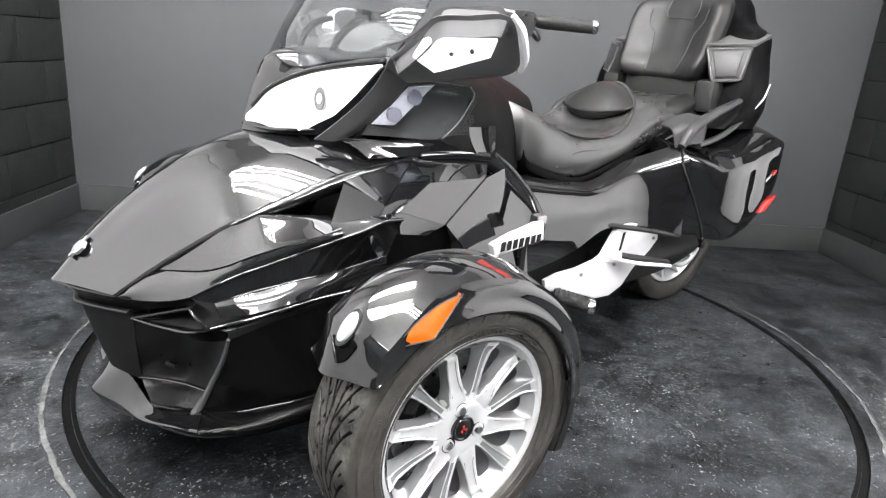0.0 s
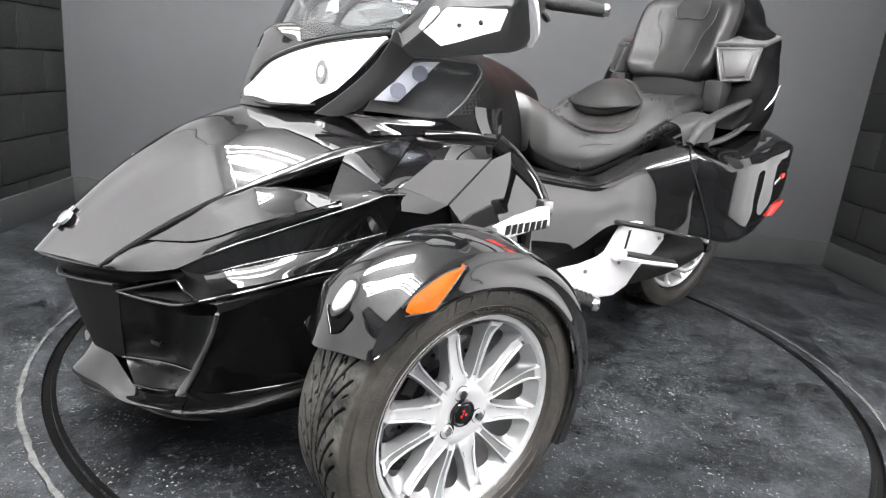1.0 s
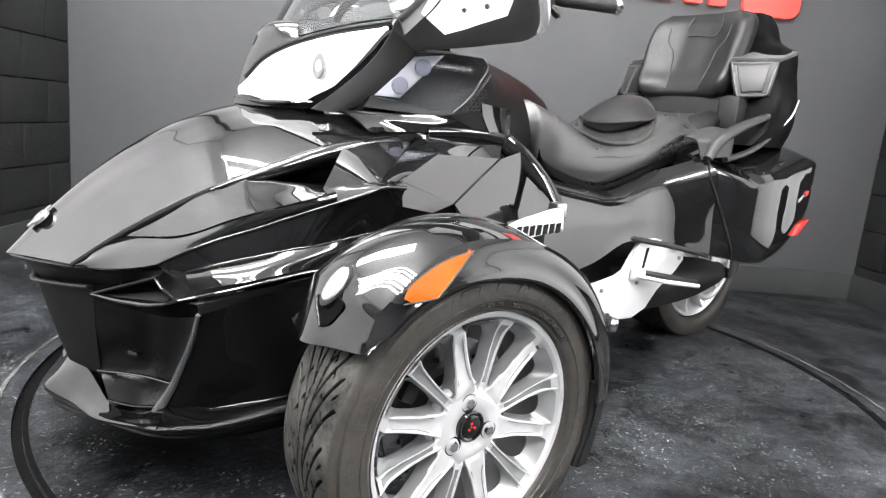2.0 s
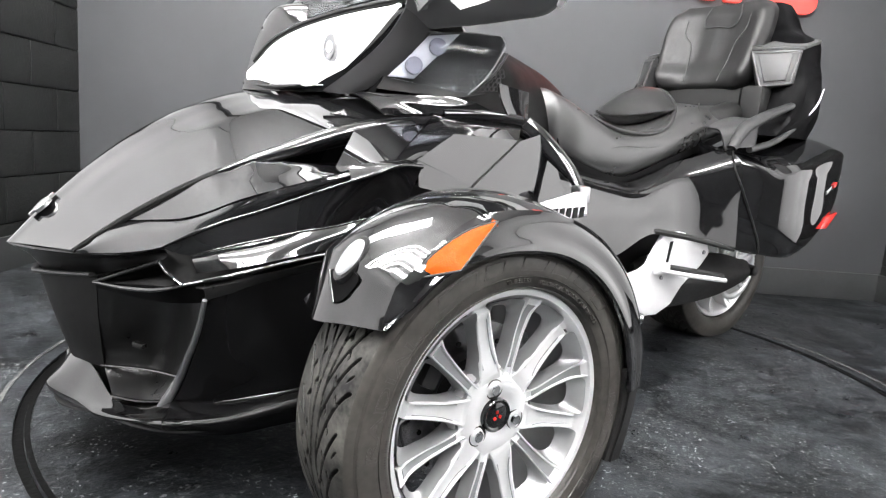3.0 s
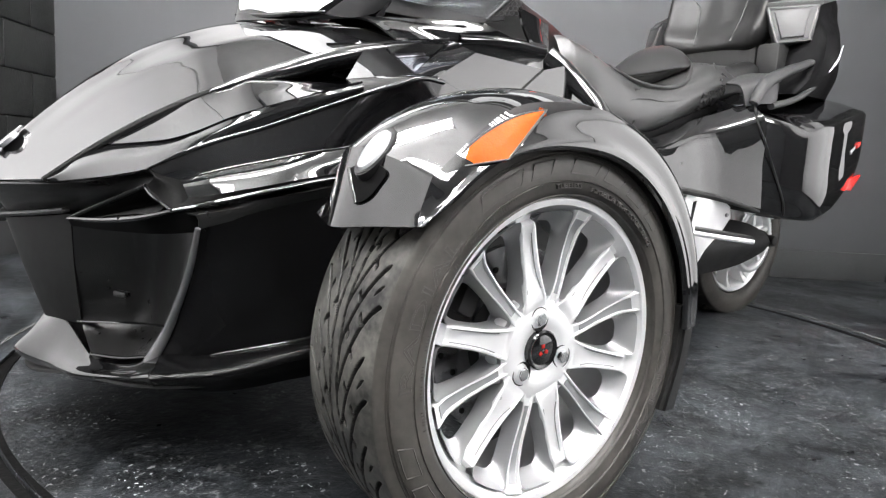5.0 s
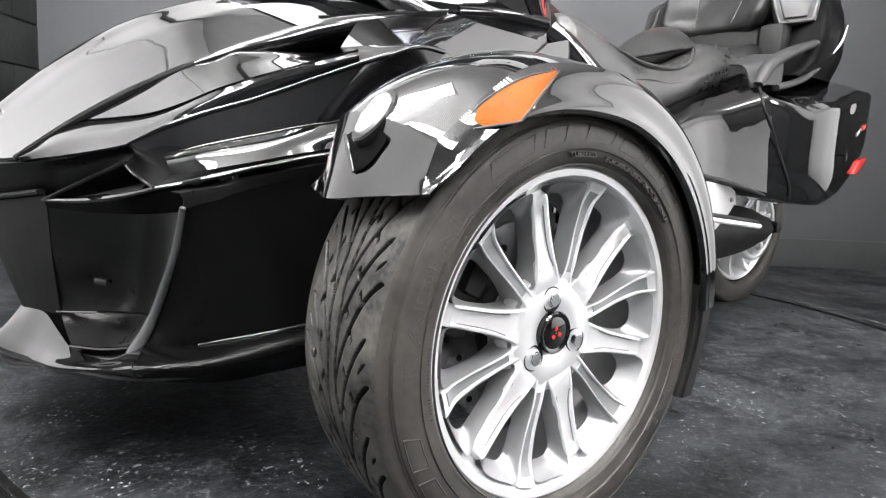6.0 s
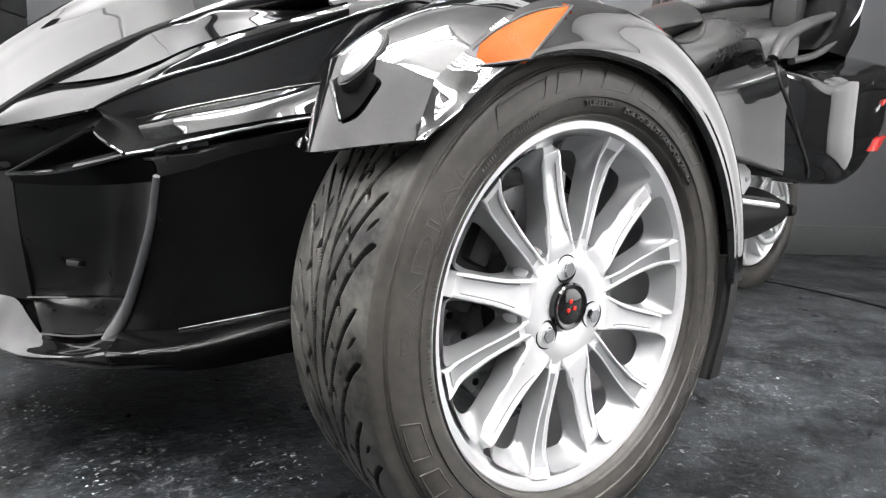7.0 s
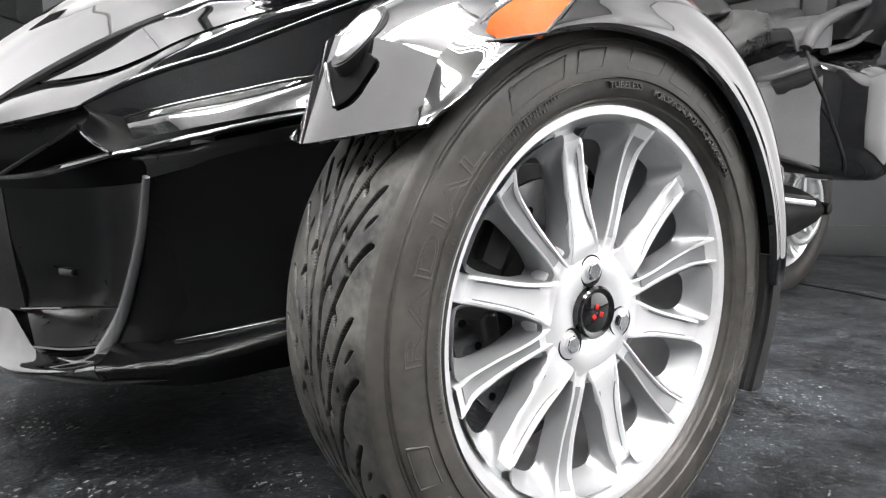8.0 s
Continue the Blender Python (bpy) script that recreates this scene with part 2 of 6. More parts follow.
def straight(pts, n):
    """n points evenly along the straight-sided line through pts."""
    p = np.array(pts, float)
    d = np.r_[0, np.cumsum(np.maximum(np.linalg.norm(np.diff(p, axis=0), axis=1), 1e-9))]
    s = np.linspace(0, d[-1], n)
    return np.stack([np.interp(s, d, p[:, k]) for k in range(p.shape[1])], 1)


def grid(sections, nu, nv):
    """A smooth net through the sections: nv rows of nu points."""
    rows = np.array([cr(s, nu) for s in sections])
    return np.stack([cr(rows[:, k], nv) for k in range(nu)], 1)


def net(g, close_u=False, close_v=False):
    bm = bmesh.new()
    nv, nu = g.shape[:2]
    v = [[bm.verts.new(g[j, i]) for i in range(nu)] for j in range(nv)]
    for j in range(nv if close_v else nv - 1):
        for i in range(nu if close_u else nu - 1):
            bm.faces.new((v[j][i], v[j][(i + 1) % nu], v[(j + 1) % nv][(i + 1) % nu], v[(j + 1) % nv][i]))
    return bm


def shell(g, thick=0.004, out=(0, -1, 0.3)):
    """A panel of some thickness whose outer face is the net g; out is roughly the outward way."""
    du = np.gradient(g, axis=1)
    dv = np.gradient(g, axis=0)
    n = np.cross(du, dv)
    n /= np.maximum(np.linalg.norm(n, axis=2, keepdims=True), 1e-9)
    if (n * np.array(out)).sum(2).mean() < 0:
        n = -n
    b = g - n * thick
    bm = bmesh.new()
    nv, nu = g.shape[:2]
    f = [[bm.verts.new(g[j, i]) for i in range(nu)] for j in range(nv)]
    k = [[bm.verts.new(b[j, i]) for i in range(nu)] for j in range(nv)]
    for j in range(nv - 1):
        for i in range(nu - 1):
            bm.faces.new((f[j][i], f[j][i + 1], f[j + 1][i + 1], f[j + 1][i]))
            bm.faces.new((k[j][i], k[j + 1][i], k[j + 1][i + 1], k[j][i + 1]))
    edge = [(0, i) for i in range(nu)] + [(j, nu - 1) for j in range(1, nv)] + [(nv - 1, i) for i in range(nu - 2, -1, -1)] + [(j, 0) for j in range(nv - 2, 0, -1)]
    for a, c in zip(edge, edge[1:] + edge[:1]):
        bm.faces.new((f[a[0]][a[1]], k[a[0]][a[1]], k[c[0]][c[1]], f[c[0]][c[1]]))
    bmesh.ops.recalc_face_normals(bm, faces=bm.faces)
    return bm


def flat(top, low, thick, out):
    """A flat-sided panel between two straight-sided lines."""
    a, b = straight(top, 12), straight(low, 12)
    return shell(np.stack([a + (b - a) * k for k in np.linspace(0, 1, 7)], 1), thick, out)


def block(size, at=(0, 0, 0), bevel=0.004, turn=None, seg=2):
    bm = bmesh.new()
    bmesh.ops.create_cube(bm, size=1)
    bmesh.ops.scale(bm, vec=size, verts=bm.verts)
    if bevel:
        bmesh.ops.bevel(bm, geom=bm.edges[:], offset=bevel, segments=seg, affect="EDGES", profile=0.6)
    m = Matrix.Translation(at)
    if turn:
        m = m @ Euler([radians(a) for a in turn]).to_matrix().to_4x4()
    bmesh.ops.transform(bm, matrix=m, verts=bm.verts)
    return bm


def slab(pts, thick, bevel=0.0, seg=2):
    """A flat piece with the outline pts (in space, one plane), thickened along its normal both ways."""
    p = [Vector(q) for q in pts]
    n = Vector((0, 0, 0))
    for a, c in zip(p, p[1:] + p[:1]):
        n += a.cross(c)
    n.normalize()
    bm = bmesh.new()
    top = [bm.verts.new(q + n * thick / 2) for q in p]
    low = [bm.verts.new(q - n * thick / 2) for q in p]
    bm.faces.new(top)
    bm.faces.new(low[::-1])
    for i in range(len(p)):
        j = (i + 1) % len(p)
        bm.faces.new((top[i], low[i], low[j], top[j]))
    if bevel:
        bmesh.ops.bevel(bm, geom=[e for e in bm.edges if abs((e.verts[0].co - e.verts[1].co).normalized().dot(n)) < 0.5],
                        offset=bevel, segments=seg, affect="EDGES", profile=0.6)
    bmesh.ops.recalc_face_normals(bm, faces=bm.faces)
    return bm


def tube(path, radius, n=12, flat=1.0, samples=0, caps=True, up=(0, 0, 1)):
    """A round or oval bar along path; radius may be a list, one for each point of the path."""
    p = np.array(path, float)
    r = np.array(radius if isinstance(radius, (list, tuple)) else [radius] * len(p), float)
    if samples:
        k = np.linspace(0, 1, len(r))
        p = cr(p, samples)
        r = np.interp(np.linspace(0, 1, samples), k, r)
    t = np.gradient(p, axis=0)
    t /= np.linalg.norm(t, axis=1, keepdims=True)
    a = np.cross(t, up)
    a /= np.maximum(np.linalg.norm(a, axis=1, keepdims=True), 1e-9)
    b = np.cross(a, t)
    th = np.arange(n) * 2 * math.pi / n
    g = p[:, None] + r[:, None, None] * (np.cos(th)[None, :, None] * a[:, None] + flat * np.sin(th)[None, :, None] * b[:, None])
    bm = net(g, close_u=True)
    if caps:
        bm.verts.ensure_lookup_table()
        bm.faces.new([bm.verts[i] for i in range(n)])
        bm.faces.new([bm.verts[(len(p) - 1) * n + i] for i in range(n)][::-1])
    bmesh.ops.recalc_face_normals(bm, faces=bm.faces)
    return bm


def lathe(profile, n=96, a0=0.0, a1=360.0, closed=True):
    """Turns (radius, y) round the y axis; 0 degrees is +x and 90 is up."""
    full = abs(a1 - a0) >= 359.9
    th = np.radians(np.linspace(a0, a1, n, endpoint=not full))
    q = np.array(profile, float)
    g = np.stack([np.cos(th)[:, None] * q[None, :, 0], np.repeat(q[None, :, 1], len(th), 0), np.sin(th)[:, None] * q[None, :, 0]], 2)
    bm = net(g, close_u=closed, close_v=full)
    bmesh.ops.recalc_face_normals(bm, faces=bm.faces)
    return bm


def joined(*bms):
    out = bmesh.new()
    for b in bms:
        tmp = bpy.data.meshes.new("tmp")
        b.to_mesh(tmp)
        b.free()
        out.from_mesh(tmp)
        bpy.data.meshes.remove(tmp)
    return out


def moved(bm, m):
    bmesh.ops.transform(bm, matrix=m, verts=bm.verts)
    return bm


MID = -0.05        # the vehicle's middle plane


def Y(y, sgn):
    """y on the near side, or its mirror image on the far side."""
    return y if sgn > 0 else 2 * MID - y


def across(half):
    """A row from the near edge to the middle, carried on to the far edge."""
    half = [tuple(p) for p in half]
    half[-1] = (half[-1][0], MID, half[-1][2])
    return half + [(x, 2 * MID - y, z) for x, y, z in half[-2::-1]]


def flipped(bm):
    """The same piece on the other side of the middle plane."""
    b = bm.copy()
    bmesh.ops.scale(b, vec=(1, -1, 1), verts=b.verts)
    bmesh.ops.translate(b, vec=(0, 2 * MID, 0), verts=b.verts)
    bmesh.ops.reverse_faces(b, faces=b.faces)
    return b


def mesh_of(name, bm, mat, angle=38):
    for e in bm.edges:
        e.smooth = len(e.link_faces) == 2 and e.calc_face_angle(0) < radians(angle)
    for f in bm.faces:
        f.smooth = True
    me = bpy.data.meshes.new(name)
    bm.to_mesh(me)
    bm.free()
    me.materials.append(mat)
    return me


def part(name, bm, mat, parent, label="", angle=38):
    ob = new(name, mesh_of(name, bm, mat, angle))
    ob.parent = parent
    return tagged(ob, label)


def both(name, bm, mat, parent, label="", angle=38):
    """A part on the near side and its twin on the far side."""
    twin = flipped(bm)
    return part(name, bm, mat, parent, label, angle), part(name, twin, mat, parent, label, angle)


def thing(name, label, category, at=(0, 0, 0), group="", kind=""):
    ob = new(name)
    ob.location = at
    ob.empty_display_size = 0.1
    return tagged(ob, label, category, group, kind)


def solid(name, bm, mat, label, category, kind="structure", angle=38):
    ob = new(name, mesh_of(name, bm, mat, angle))
    return tagged(ob, label, category, "", kind)


# ---------------------------------------------------------------- the room
# The room's corner O, its back wall along E1 and its side walls along E2.
O, E1, E2 = Vector((-0.2, 2.32, 0)), Vector((0.822, -0.569, 0)), Vector((-0.569, -0.822, 0))
ROOM = Matrix(((E1.x, E2.x, 0, O.x), (E1.y, E2.y, 0, O.y), (0, 0, 1, 0), (0, 0, 0, 1))) @ Matrix.Diagonal((1, 1, 1, 1))
WIDE, DEEP, HIGH = 4.30, 6.4, 3.30


def in_room(s, d, z):
    """The place s metres along the back wall, d metres out from it, at the height z."""
    return O + E1 * s + E2 * d + Vector((0, 0, z))


ROOM_TURN = math.degrees(math.atan2(E1.y, E1.x))


def room_box(s, d, z, bevel=0.0):
    """A box between pairs of s, d and z."""
    c = in_room((s[0] + s[1]) / 2, (d[0] + d[1]) / 2, (z[0] + z[1]) / 2)
    return block((s[1] - s[0], d[1] - d[0], z[1] - z[0]), c, bevel, (0, 0, ROOM_TURN))


CENTRE, R_DISC = (0.661, -0.024), 1.255


def annulus(r0, r1, z0, z1, n=160):
    """A flat ring with an inner and an outer wall, round the turntable's middle."""
    prof = [(r1, z0), (r1, z1), (r0, z1)] + ([(r0, z0)] if r0 else [])
    th = np.arange(n) * 2 * math.pi / n
    g = np.array([[(CENTRE[0] + r * math.cos(a), CENTRE[1] + r * math.sin(a), z) for r, z in prof] for a in th])
    bm = net(g, close_v=True, close_u=bool(r0))
    bmesh.ops.remove_doubles(bm, verts=bm.verts, dist=1e-6)
    bmesh.ops.recalc_face_normals(bm, faces=bm.faces)
    return bm


def build_floor():
    # concrete slab with a round well for the turntable
    n = 160
    bm = bmesh.new()
    ring = [bm.verts.new((CENTRE[0] + 1.326 * math.cos(2 * math.pi * i / n), CENTRE[1] + 1.326 * math.sin(2 * math.pi * i / n), 0)) for i in range(n)]
    far = []
    for i in range(n):
        a = 2 * math.pi * i / n
        w = Vector((math.cos(a), math.sin(a), 0))
        c = Vector((CENTRE[0], CENTRE[1], 0))
        rel = c - O
        best = 99.0
        for axis, lo, hi in ((E1, -0.1, WIDE + 0.1), (E2, -0.1, DEEP + 0.1)):
            k, p = w.dot(axis), rel.dot(axis)
            if abs(k) > 1e-6:
                best = min(best, max((lo - p) / k, (hi - p) / k))
        far.append(bm.verts.new(c + w * best))
    for i in range(n):
        j = (i + 1) % n
        bm.faces.new((ring[i], far[i], far[j], ring[j]))
    bmesh.ops.recalc_face_normals(bm, faces=bm.faces)
    low = [bm.verts.new(v.co - Vector((0, 0, 0.05))) for v in ring]
    for i in range(n):
        j = (i + 1) % n
        bm.faces.new((ring[i], ring[j], low[j], low[i]))
    f = solid("floor", bm, FLOOR, "dark stained concrete floor with pale flecks and scuffs", "floor")
    r = part("floor_ring", annulus(1.276, 1.322, -0.05, 0.002), RING, f, "worn grey concrete rim round the turntable")
    rnd = random.Random(5)
    chip = [[], []]
    for side in (0, 1):
        r = 0.0
        for i in range(720):
            r = 0.75 * r + rnd.uniform(-0.0022, 0.0022)
            chip[side].append((1.3155 if side == 0 else 1.3275) + r)
    g = np.array([[(CENTRE[0] + chip[k][i % 720] * math.cos(math.pi * i / 360), CENTRE[1] + chip[k][i % 720] * math.sin(math.pi * i / 360), 0.0036) for k in (0, 1)] for i in range(721)])
    part("worn_edge", shell(g, 0.003, (0, 0, 1)), WORN, f, "pale chipped edge of the concrete rim")
    part("floor_joint", annulus(R_DISC, 1.276, -0.05, -0.006), GAP, f, "black rubber joint round the turntable")
    t = solid("turntable", annulus(0, R_DISC, -0.05, 0.003), DISC, "round turntable disc of dark stained concrete set flush in the floor", "turntable", kind="structure")
    part("rim", annulus(R_DISC - 0.012, R_DISC - 0.001, 0.001, 0.0055), GAP, t, "dark rubber rim")


def build_walls():
    back = solid("wall_back", room_box((-0.2, WIDE + 0.2), (-0.16, 0), (0, HIGH)), WALL, "smooth plastered wall painted dark grey", "wall")
    solid("wall_front", room_box((-0.2, WIDE + 0.2), (DEEP, DEEP + 0.16), (0, HIGH)), WALL, "plain smooth wall painted dark grey", "wall")
    left = solid("wall_left", room_box((-0.2, -0.012), (0.0, DEEP), (0, HIGH)), MORTAR, "side wall of concrete blocks painted near-black", "wall")
    right = solid("wall_right", room_box((WIDE + 0.012, WIDE + 0.2), (0.0, DEEP), (0, HIGH)), MORTAR, "side wall of concrete blocks painted near-black", "wall")
    solid("ceiling", room_box((-0.2, WIDE + 0.2), (-0.16, DEEP + 0.16), (HIGH, HIGH + 0.12)), CEILING, "plain pale grey painted ceiling", "ceiling")
    for name, s, d in (("baseboard_back", (0.0, WIDE), (0.0, 0.016)), ("baseboard_left", (0.0, 0.016), (0.016, DEEP)), ("baseboard_right", (WIDE - 0.016, WIDE), (0.016, DEEP))):
        solid(name, room_box(s, d, (0, 0.148), 0.003), BASE, "flat painted base board along the wall foot", "baseboard")
    return left, right


def build_sign():
    """Lit red letter shapes high on the back wall; only plain shapes."""
    sign = thing("wall_sign", "row of lit red letter shapes on the dark grey wall", "sign")
    for s0, s1, foot, kind in ((2.70, 2.86, 1.495, 0), (2.89, 3.05, 1.492, 0), (3.095, 3.19, 1.488, 0), (3.225, 3.315, 1.485, 0), (3.40, 3.70, 1.455, 1)):
        r = 0.055 if kind else 0.012
        zt = foot + 0.36
        pts = []
        for cx, cz, a0 in ((s1 - r, zt - r, 0), (s0 + r, zt - r, 90), (s0 + r, foot + r, 180), (s1 - r, foot + r, 270)):
            for k in range(5):
                a = radians(a0 + k * 22.5)
                pts.append(in_room(cx + r * math.cos(a), 0.018, cz + r * math.sin(a)))
        part("letter_shape", slab(pts, 0.03, 0.002), SIGN, sign)
    sign.location = (0, 0, 0)


def build_lights():
    """Six-tube fixtures under the ceiling, along the back wall's way, and unseen diffuser panels added for the bright
    areas mirrored in the paint.
    """
    base = None
    turn = Matrix.Rotation(radians(ROOM_TURN), 4, "Z")
    for d in (1.60, 2.60, 3.80, 4.90):
        for s in ((0.82,) if d < 2 else (0.82, 2.95)):
            at = in_room(s, d, HIGH)
            if base is None:
                base = thing("ceiling_light", "white six-tube light fixture hung lit under the grey ceiling", "ceiling light", at, "ceiling lights")
                base.rotation_euler = (0, 0, radians(ROOM_TURN))
                part("housing", joined(block((1.26, 0.05, 0.04), (0, 0, -0.30), 0.008), block((0.04, 0.45, 0.03), (-0.60, 0, -0.325), 0.006), block((0.04, 0.45, 0.03), (0.60, 0, -0.325), 0.006)), FIXTURE, base, "white spine with end brackets")
                for x in (-0.5, 0.5):
                    part("hanger", tube([(x, 0, 0.0), (x, 0, -0.285)], 0.004, 6, up=(1, 0, 0)), FIXTURE, base)
                for k in range(6):
                    y = -0.20 + 0.08 * k
                    part("light_tube", tube([(-0.58 - 0.02 * (k % 2), y, -0.345), (0.58 + 0.02 * (k % 2), y, -0.345)], 0.0145, 8), GLOW, base, "lit white tube")
            else:
                copy_thing(base, Matrix.Translation(at) @ turn)
    # unseen added diffusers for the paint to mirror: tall beside the turntable, others high along three walls
    for mat, way, (s, d), w, (z0, z1) in ((PANEL_LEFT, 0, (0.03, 2.15), 2.30, (0.05, 3.26)), (PANEL_LEFT_HIGH, 0, (0.03, 0.555), 0.83, (1.60, 3.26)), (PANEL_RIGHT, 180, (WIDE - 0.03, 2.25), 2.5, (0.06, 2.13)),
                                          (PANEL_HIGH, 180, (WIDE - 0.03, 1.80), 3.3, (2.16, 3.26)), (PANEL_BACK, 90, (2.1, 0.03), 4.0, (2.0, 3.26))):
        panel = thing("light_panel", "unseen lit diffuser panel added for the bright areas mirrored in the paint, brightest in its middle", "light panel", in_room(s, d, 0), "light panels")
        panel.rotation_euler = (0, 0, radians(ROOM_TURN + way))
        # its own x points into the room
        if way == 90:
            panel.rotation_euler = (0, 0, radians(ROOM_TURN - 90))
        part("frame", joined(block((0.02, w, 0.014), (0, 0, z1 - 0.007), 0.003), block((0.02, w, 0.014), (0, 0, z0 + 0.007), 0.003),
                             block((0.02, 0.014, z1 - z0), (0, w / 2 - 0.008, (z0 + z1) / 2), 0.003), block((0.02, 0.014, z1 - z0), (0, -w / 2 + 0.008, (z0 + z1) / 2), 0.003)), PANEL_FRAME, panel, "grey frame")
        part("diffuser", block((0.012, w + 0.01, z1 - z0 + 0.01), (0.017, 0, (z0 + z1) / 2), 0.002), mat, panel, "lit white diffuser")
        if 0.1 < z0 < 1:
            for y in (-w / 2 + 0.1, w / 2 - 0.1):
                part("foot", block((0.04, 0.04, z0), (0, y, z0 / 2 - 0.02), 0.004), FIXTURE, panel)


build_floor()
WALL_LEFT, WALL_RIGHT = build_walls()
build_sign()
build_lights()

# ---------------------------------------------------------------- the three-wheeler
# Forward is -x, its left side is -y; the front axle stands at x = 0.
TRIKE = thing("three_wheeled_motorcycle", "gloss black three-wheeled touring motorcycle with silver alloy wheels on a turntable", "motorcycle")

SEAM = [(-0.526, -0.2518, 0.4584), (-0.46, -0.2783, 0.5111), (-0.383, -0.3028, 0.5629), (-0.308, -0.3208, 0.6051), (-0.246, -0.3322, 0.635),
        (-0.178, -0.3418, 0.6633), (-0.1, -0.3501, 0.6907), (-0.02, -0.3567, 0.7132), (0.057, -0.3625, 0.7296), (0.145, -0.3699, 0.7408)]
SPINE = [(-0.613, MID, 0.4414), (-0.552, MID, 0.5124), (-0.464, MID, 0.6004), (-0.395, MID, 0.657), (-0.32, MID, 0.7062),
         (-0.24, MID, 0.7452), (-0.15, MID, 0.7746), (-0.03, MID, 0.7959), (0.07, MID, 0.8061), (0.15, MID, 0.8158)]
CREASE = [(0.80, 0.90), (0.76, 0.885), (0.68, 0.84), (0.58, 0.765), (0.51, 0.69), (0.47, 0.645), (0.44, 0.61), (0.43, 0.595), (0.43, 0.595), (0.43, 0.595)]
CORNER = (-0.410, -0.396, 0.485)
SHOULDER = [CORNER, (-0.363, -0.420, 0.512), (-0.317, -0.434, 0.532), (-0.267, -0.453, 0.551), (-0.222, -0.475, 0.571),
            (-0.179, -0.499, 0.591), (-0.137, -0.521, 0.610), (-0.095, -0.540, 0.627), (-0.045, -0.545, 0.644), (0.0, -0.541, 0.643), (0.01, -0.540, 0.642)]
SCORE = [(-0.446, -0.289, 0.5155), (-0.41, -0.329, 0.521), (-0.374, -0.371, 0.529), (-0.34, -0.406, 0.545), (-0.307, -0.430, 0.564),
         (-0.269, -0.452, 0.581), (-0.228, -0.475, 0.597), (-0.188, -0.497, 0.612), (-0.137, -0.520, 0.631)]
WAIST = [(-0.370, -0.414, 0.471), (-0.331, -0.434, 0.484), (-0.289, -0.449, 0.496), (-0.247, -0.466, 0.507), (-0.204, -0.484, 0.519), (-0.159, -0.503, 0.529), (-0.10, -0.519, 0.545), (-0.03, -0.528, 0.56)]
FOLD = [(-0.366, -0.438, 0.446), (-0.335, -0.463, 0.454), (-0.300, -0.483, 0.463), (-0.262, -0.497, 0.472), (-0.219, -0.506, 0.482), (-0.173, -0.515, 0.491), (-0.10, -0.526, 0.503), (-0.03, -0.534, 0.517)]
CHIN = [(-0.389, -0.444, 0.429), (-0.366, -0.450, 0.434), (-0.33, -0.470, 0.445), (-0.287, -0.487, 0.457), (-0.242, -0.499, 0.469), (-0.191, -0.509, 0.481), (-0.12, -0.523, 0.491), (-0.04, -0.535, 0.503)]
FANG = [(-0.357, -0.457, 0.405), (-0.357, -0.42, 0.343), (-0.363, -0.379, 0.28), (-0.374, -0.344, 0.22), (-0.394, -0.33, 0.176)]


def shift(p, dx=0.0, dy=0.0, dz=0.0):
    return (p[0] + dx, p[1] + dy, p[2] + dz)


def lerp(a, b, k):
    return tuple(a[i] + (b[i] - a[i]) * k for i in range(3))


def build_hood():
    sections = []
    for i, (s, c) in enumerate(zip(SEAM, SPINE)):
        half = []
        fade = min(1.0, i / 2.0)
        # the crease between flank and raised centre swings outwards on its way back
        kc, lc = CREASE[i]
        for k, lift in ((0.0, 0.0), (kc * 0.35, lc * 0.365), (kc * 0.7, lc * 0.72), (kc - 0.05, lc - 0.063), (kc, lc), (kc + 0.05, lc + 0.035), ((kc + 1) / 2, lc + (1 - lc) * 0.56), (1.0, 1.0)):
            lift = k * (1 - fade) + lift * fade
            q = lerp(s, c, k)
            half.append((q[0], q[1], s[2] + (c[2] - s[2]) * lift))
        sections.append(across(half))
    hood = part("hood", shell(grid(sections, 49, 60), 0.005, (0, 0, 1)), PAINT, TRIKE, "gloss black front hood with a raised centre")
    # badge on the hood's nose
    m = Matrix.Translation((-0.553, MID - 0.012, 0.514)) @ Euler((0, radians(-46), 0)).to_matrix().to_4x4()
    disc = tube([(0, 0, -0.004), (0, 0, 0.003), (0, 0, 0.005)], [0.024, 0.024, 0.020], 24, flat=0.8, up=(1, 0, 0))
    part("badge", joined(moved(disc, m), moved(block((0.060, 0.012, 0.006), (0, 0, 0.002), 0.002), m)), BADGE, hood, "silver nose badge")
    # rolled rail along the hood's edge and the bar behind it
    rail = [shift(p, 0, -0.004 - 0.008 * k, -0.002 - 0.009 * k) for p, k in zip(SEAM[3:], (0.0, 0.5, 1, 1, 1, 1, 0.5))]
    both("hood_rail", tube(rail, [0.004, 0.013, 0.019, 0.022, 0.021, 0.018, 0.012], 20, flat=0.9, samples=50), PAINT, TRIKE)
    both("trim_bar", tube([(0.15, -0.385, 0.744), (0.20, -0.402, 0.748), (0.26, -0.42, 0.749), (0.325, -0.437, 0.745)], 0.012, 10, flat=1.2, samples=14), PAINT, TRIKE, "gloss black trim bar")


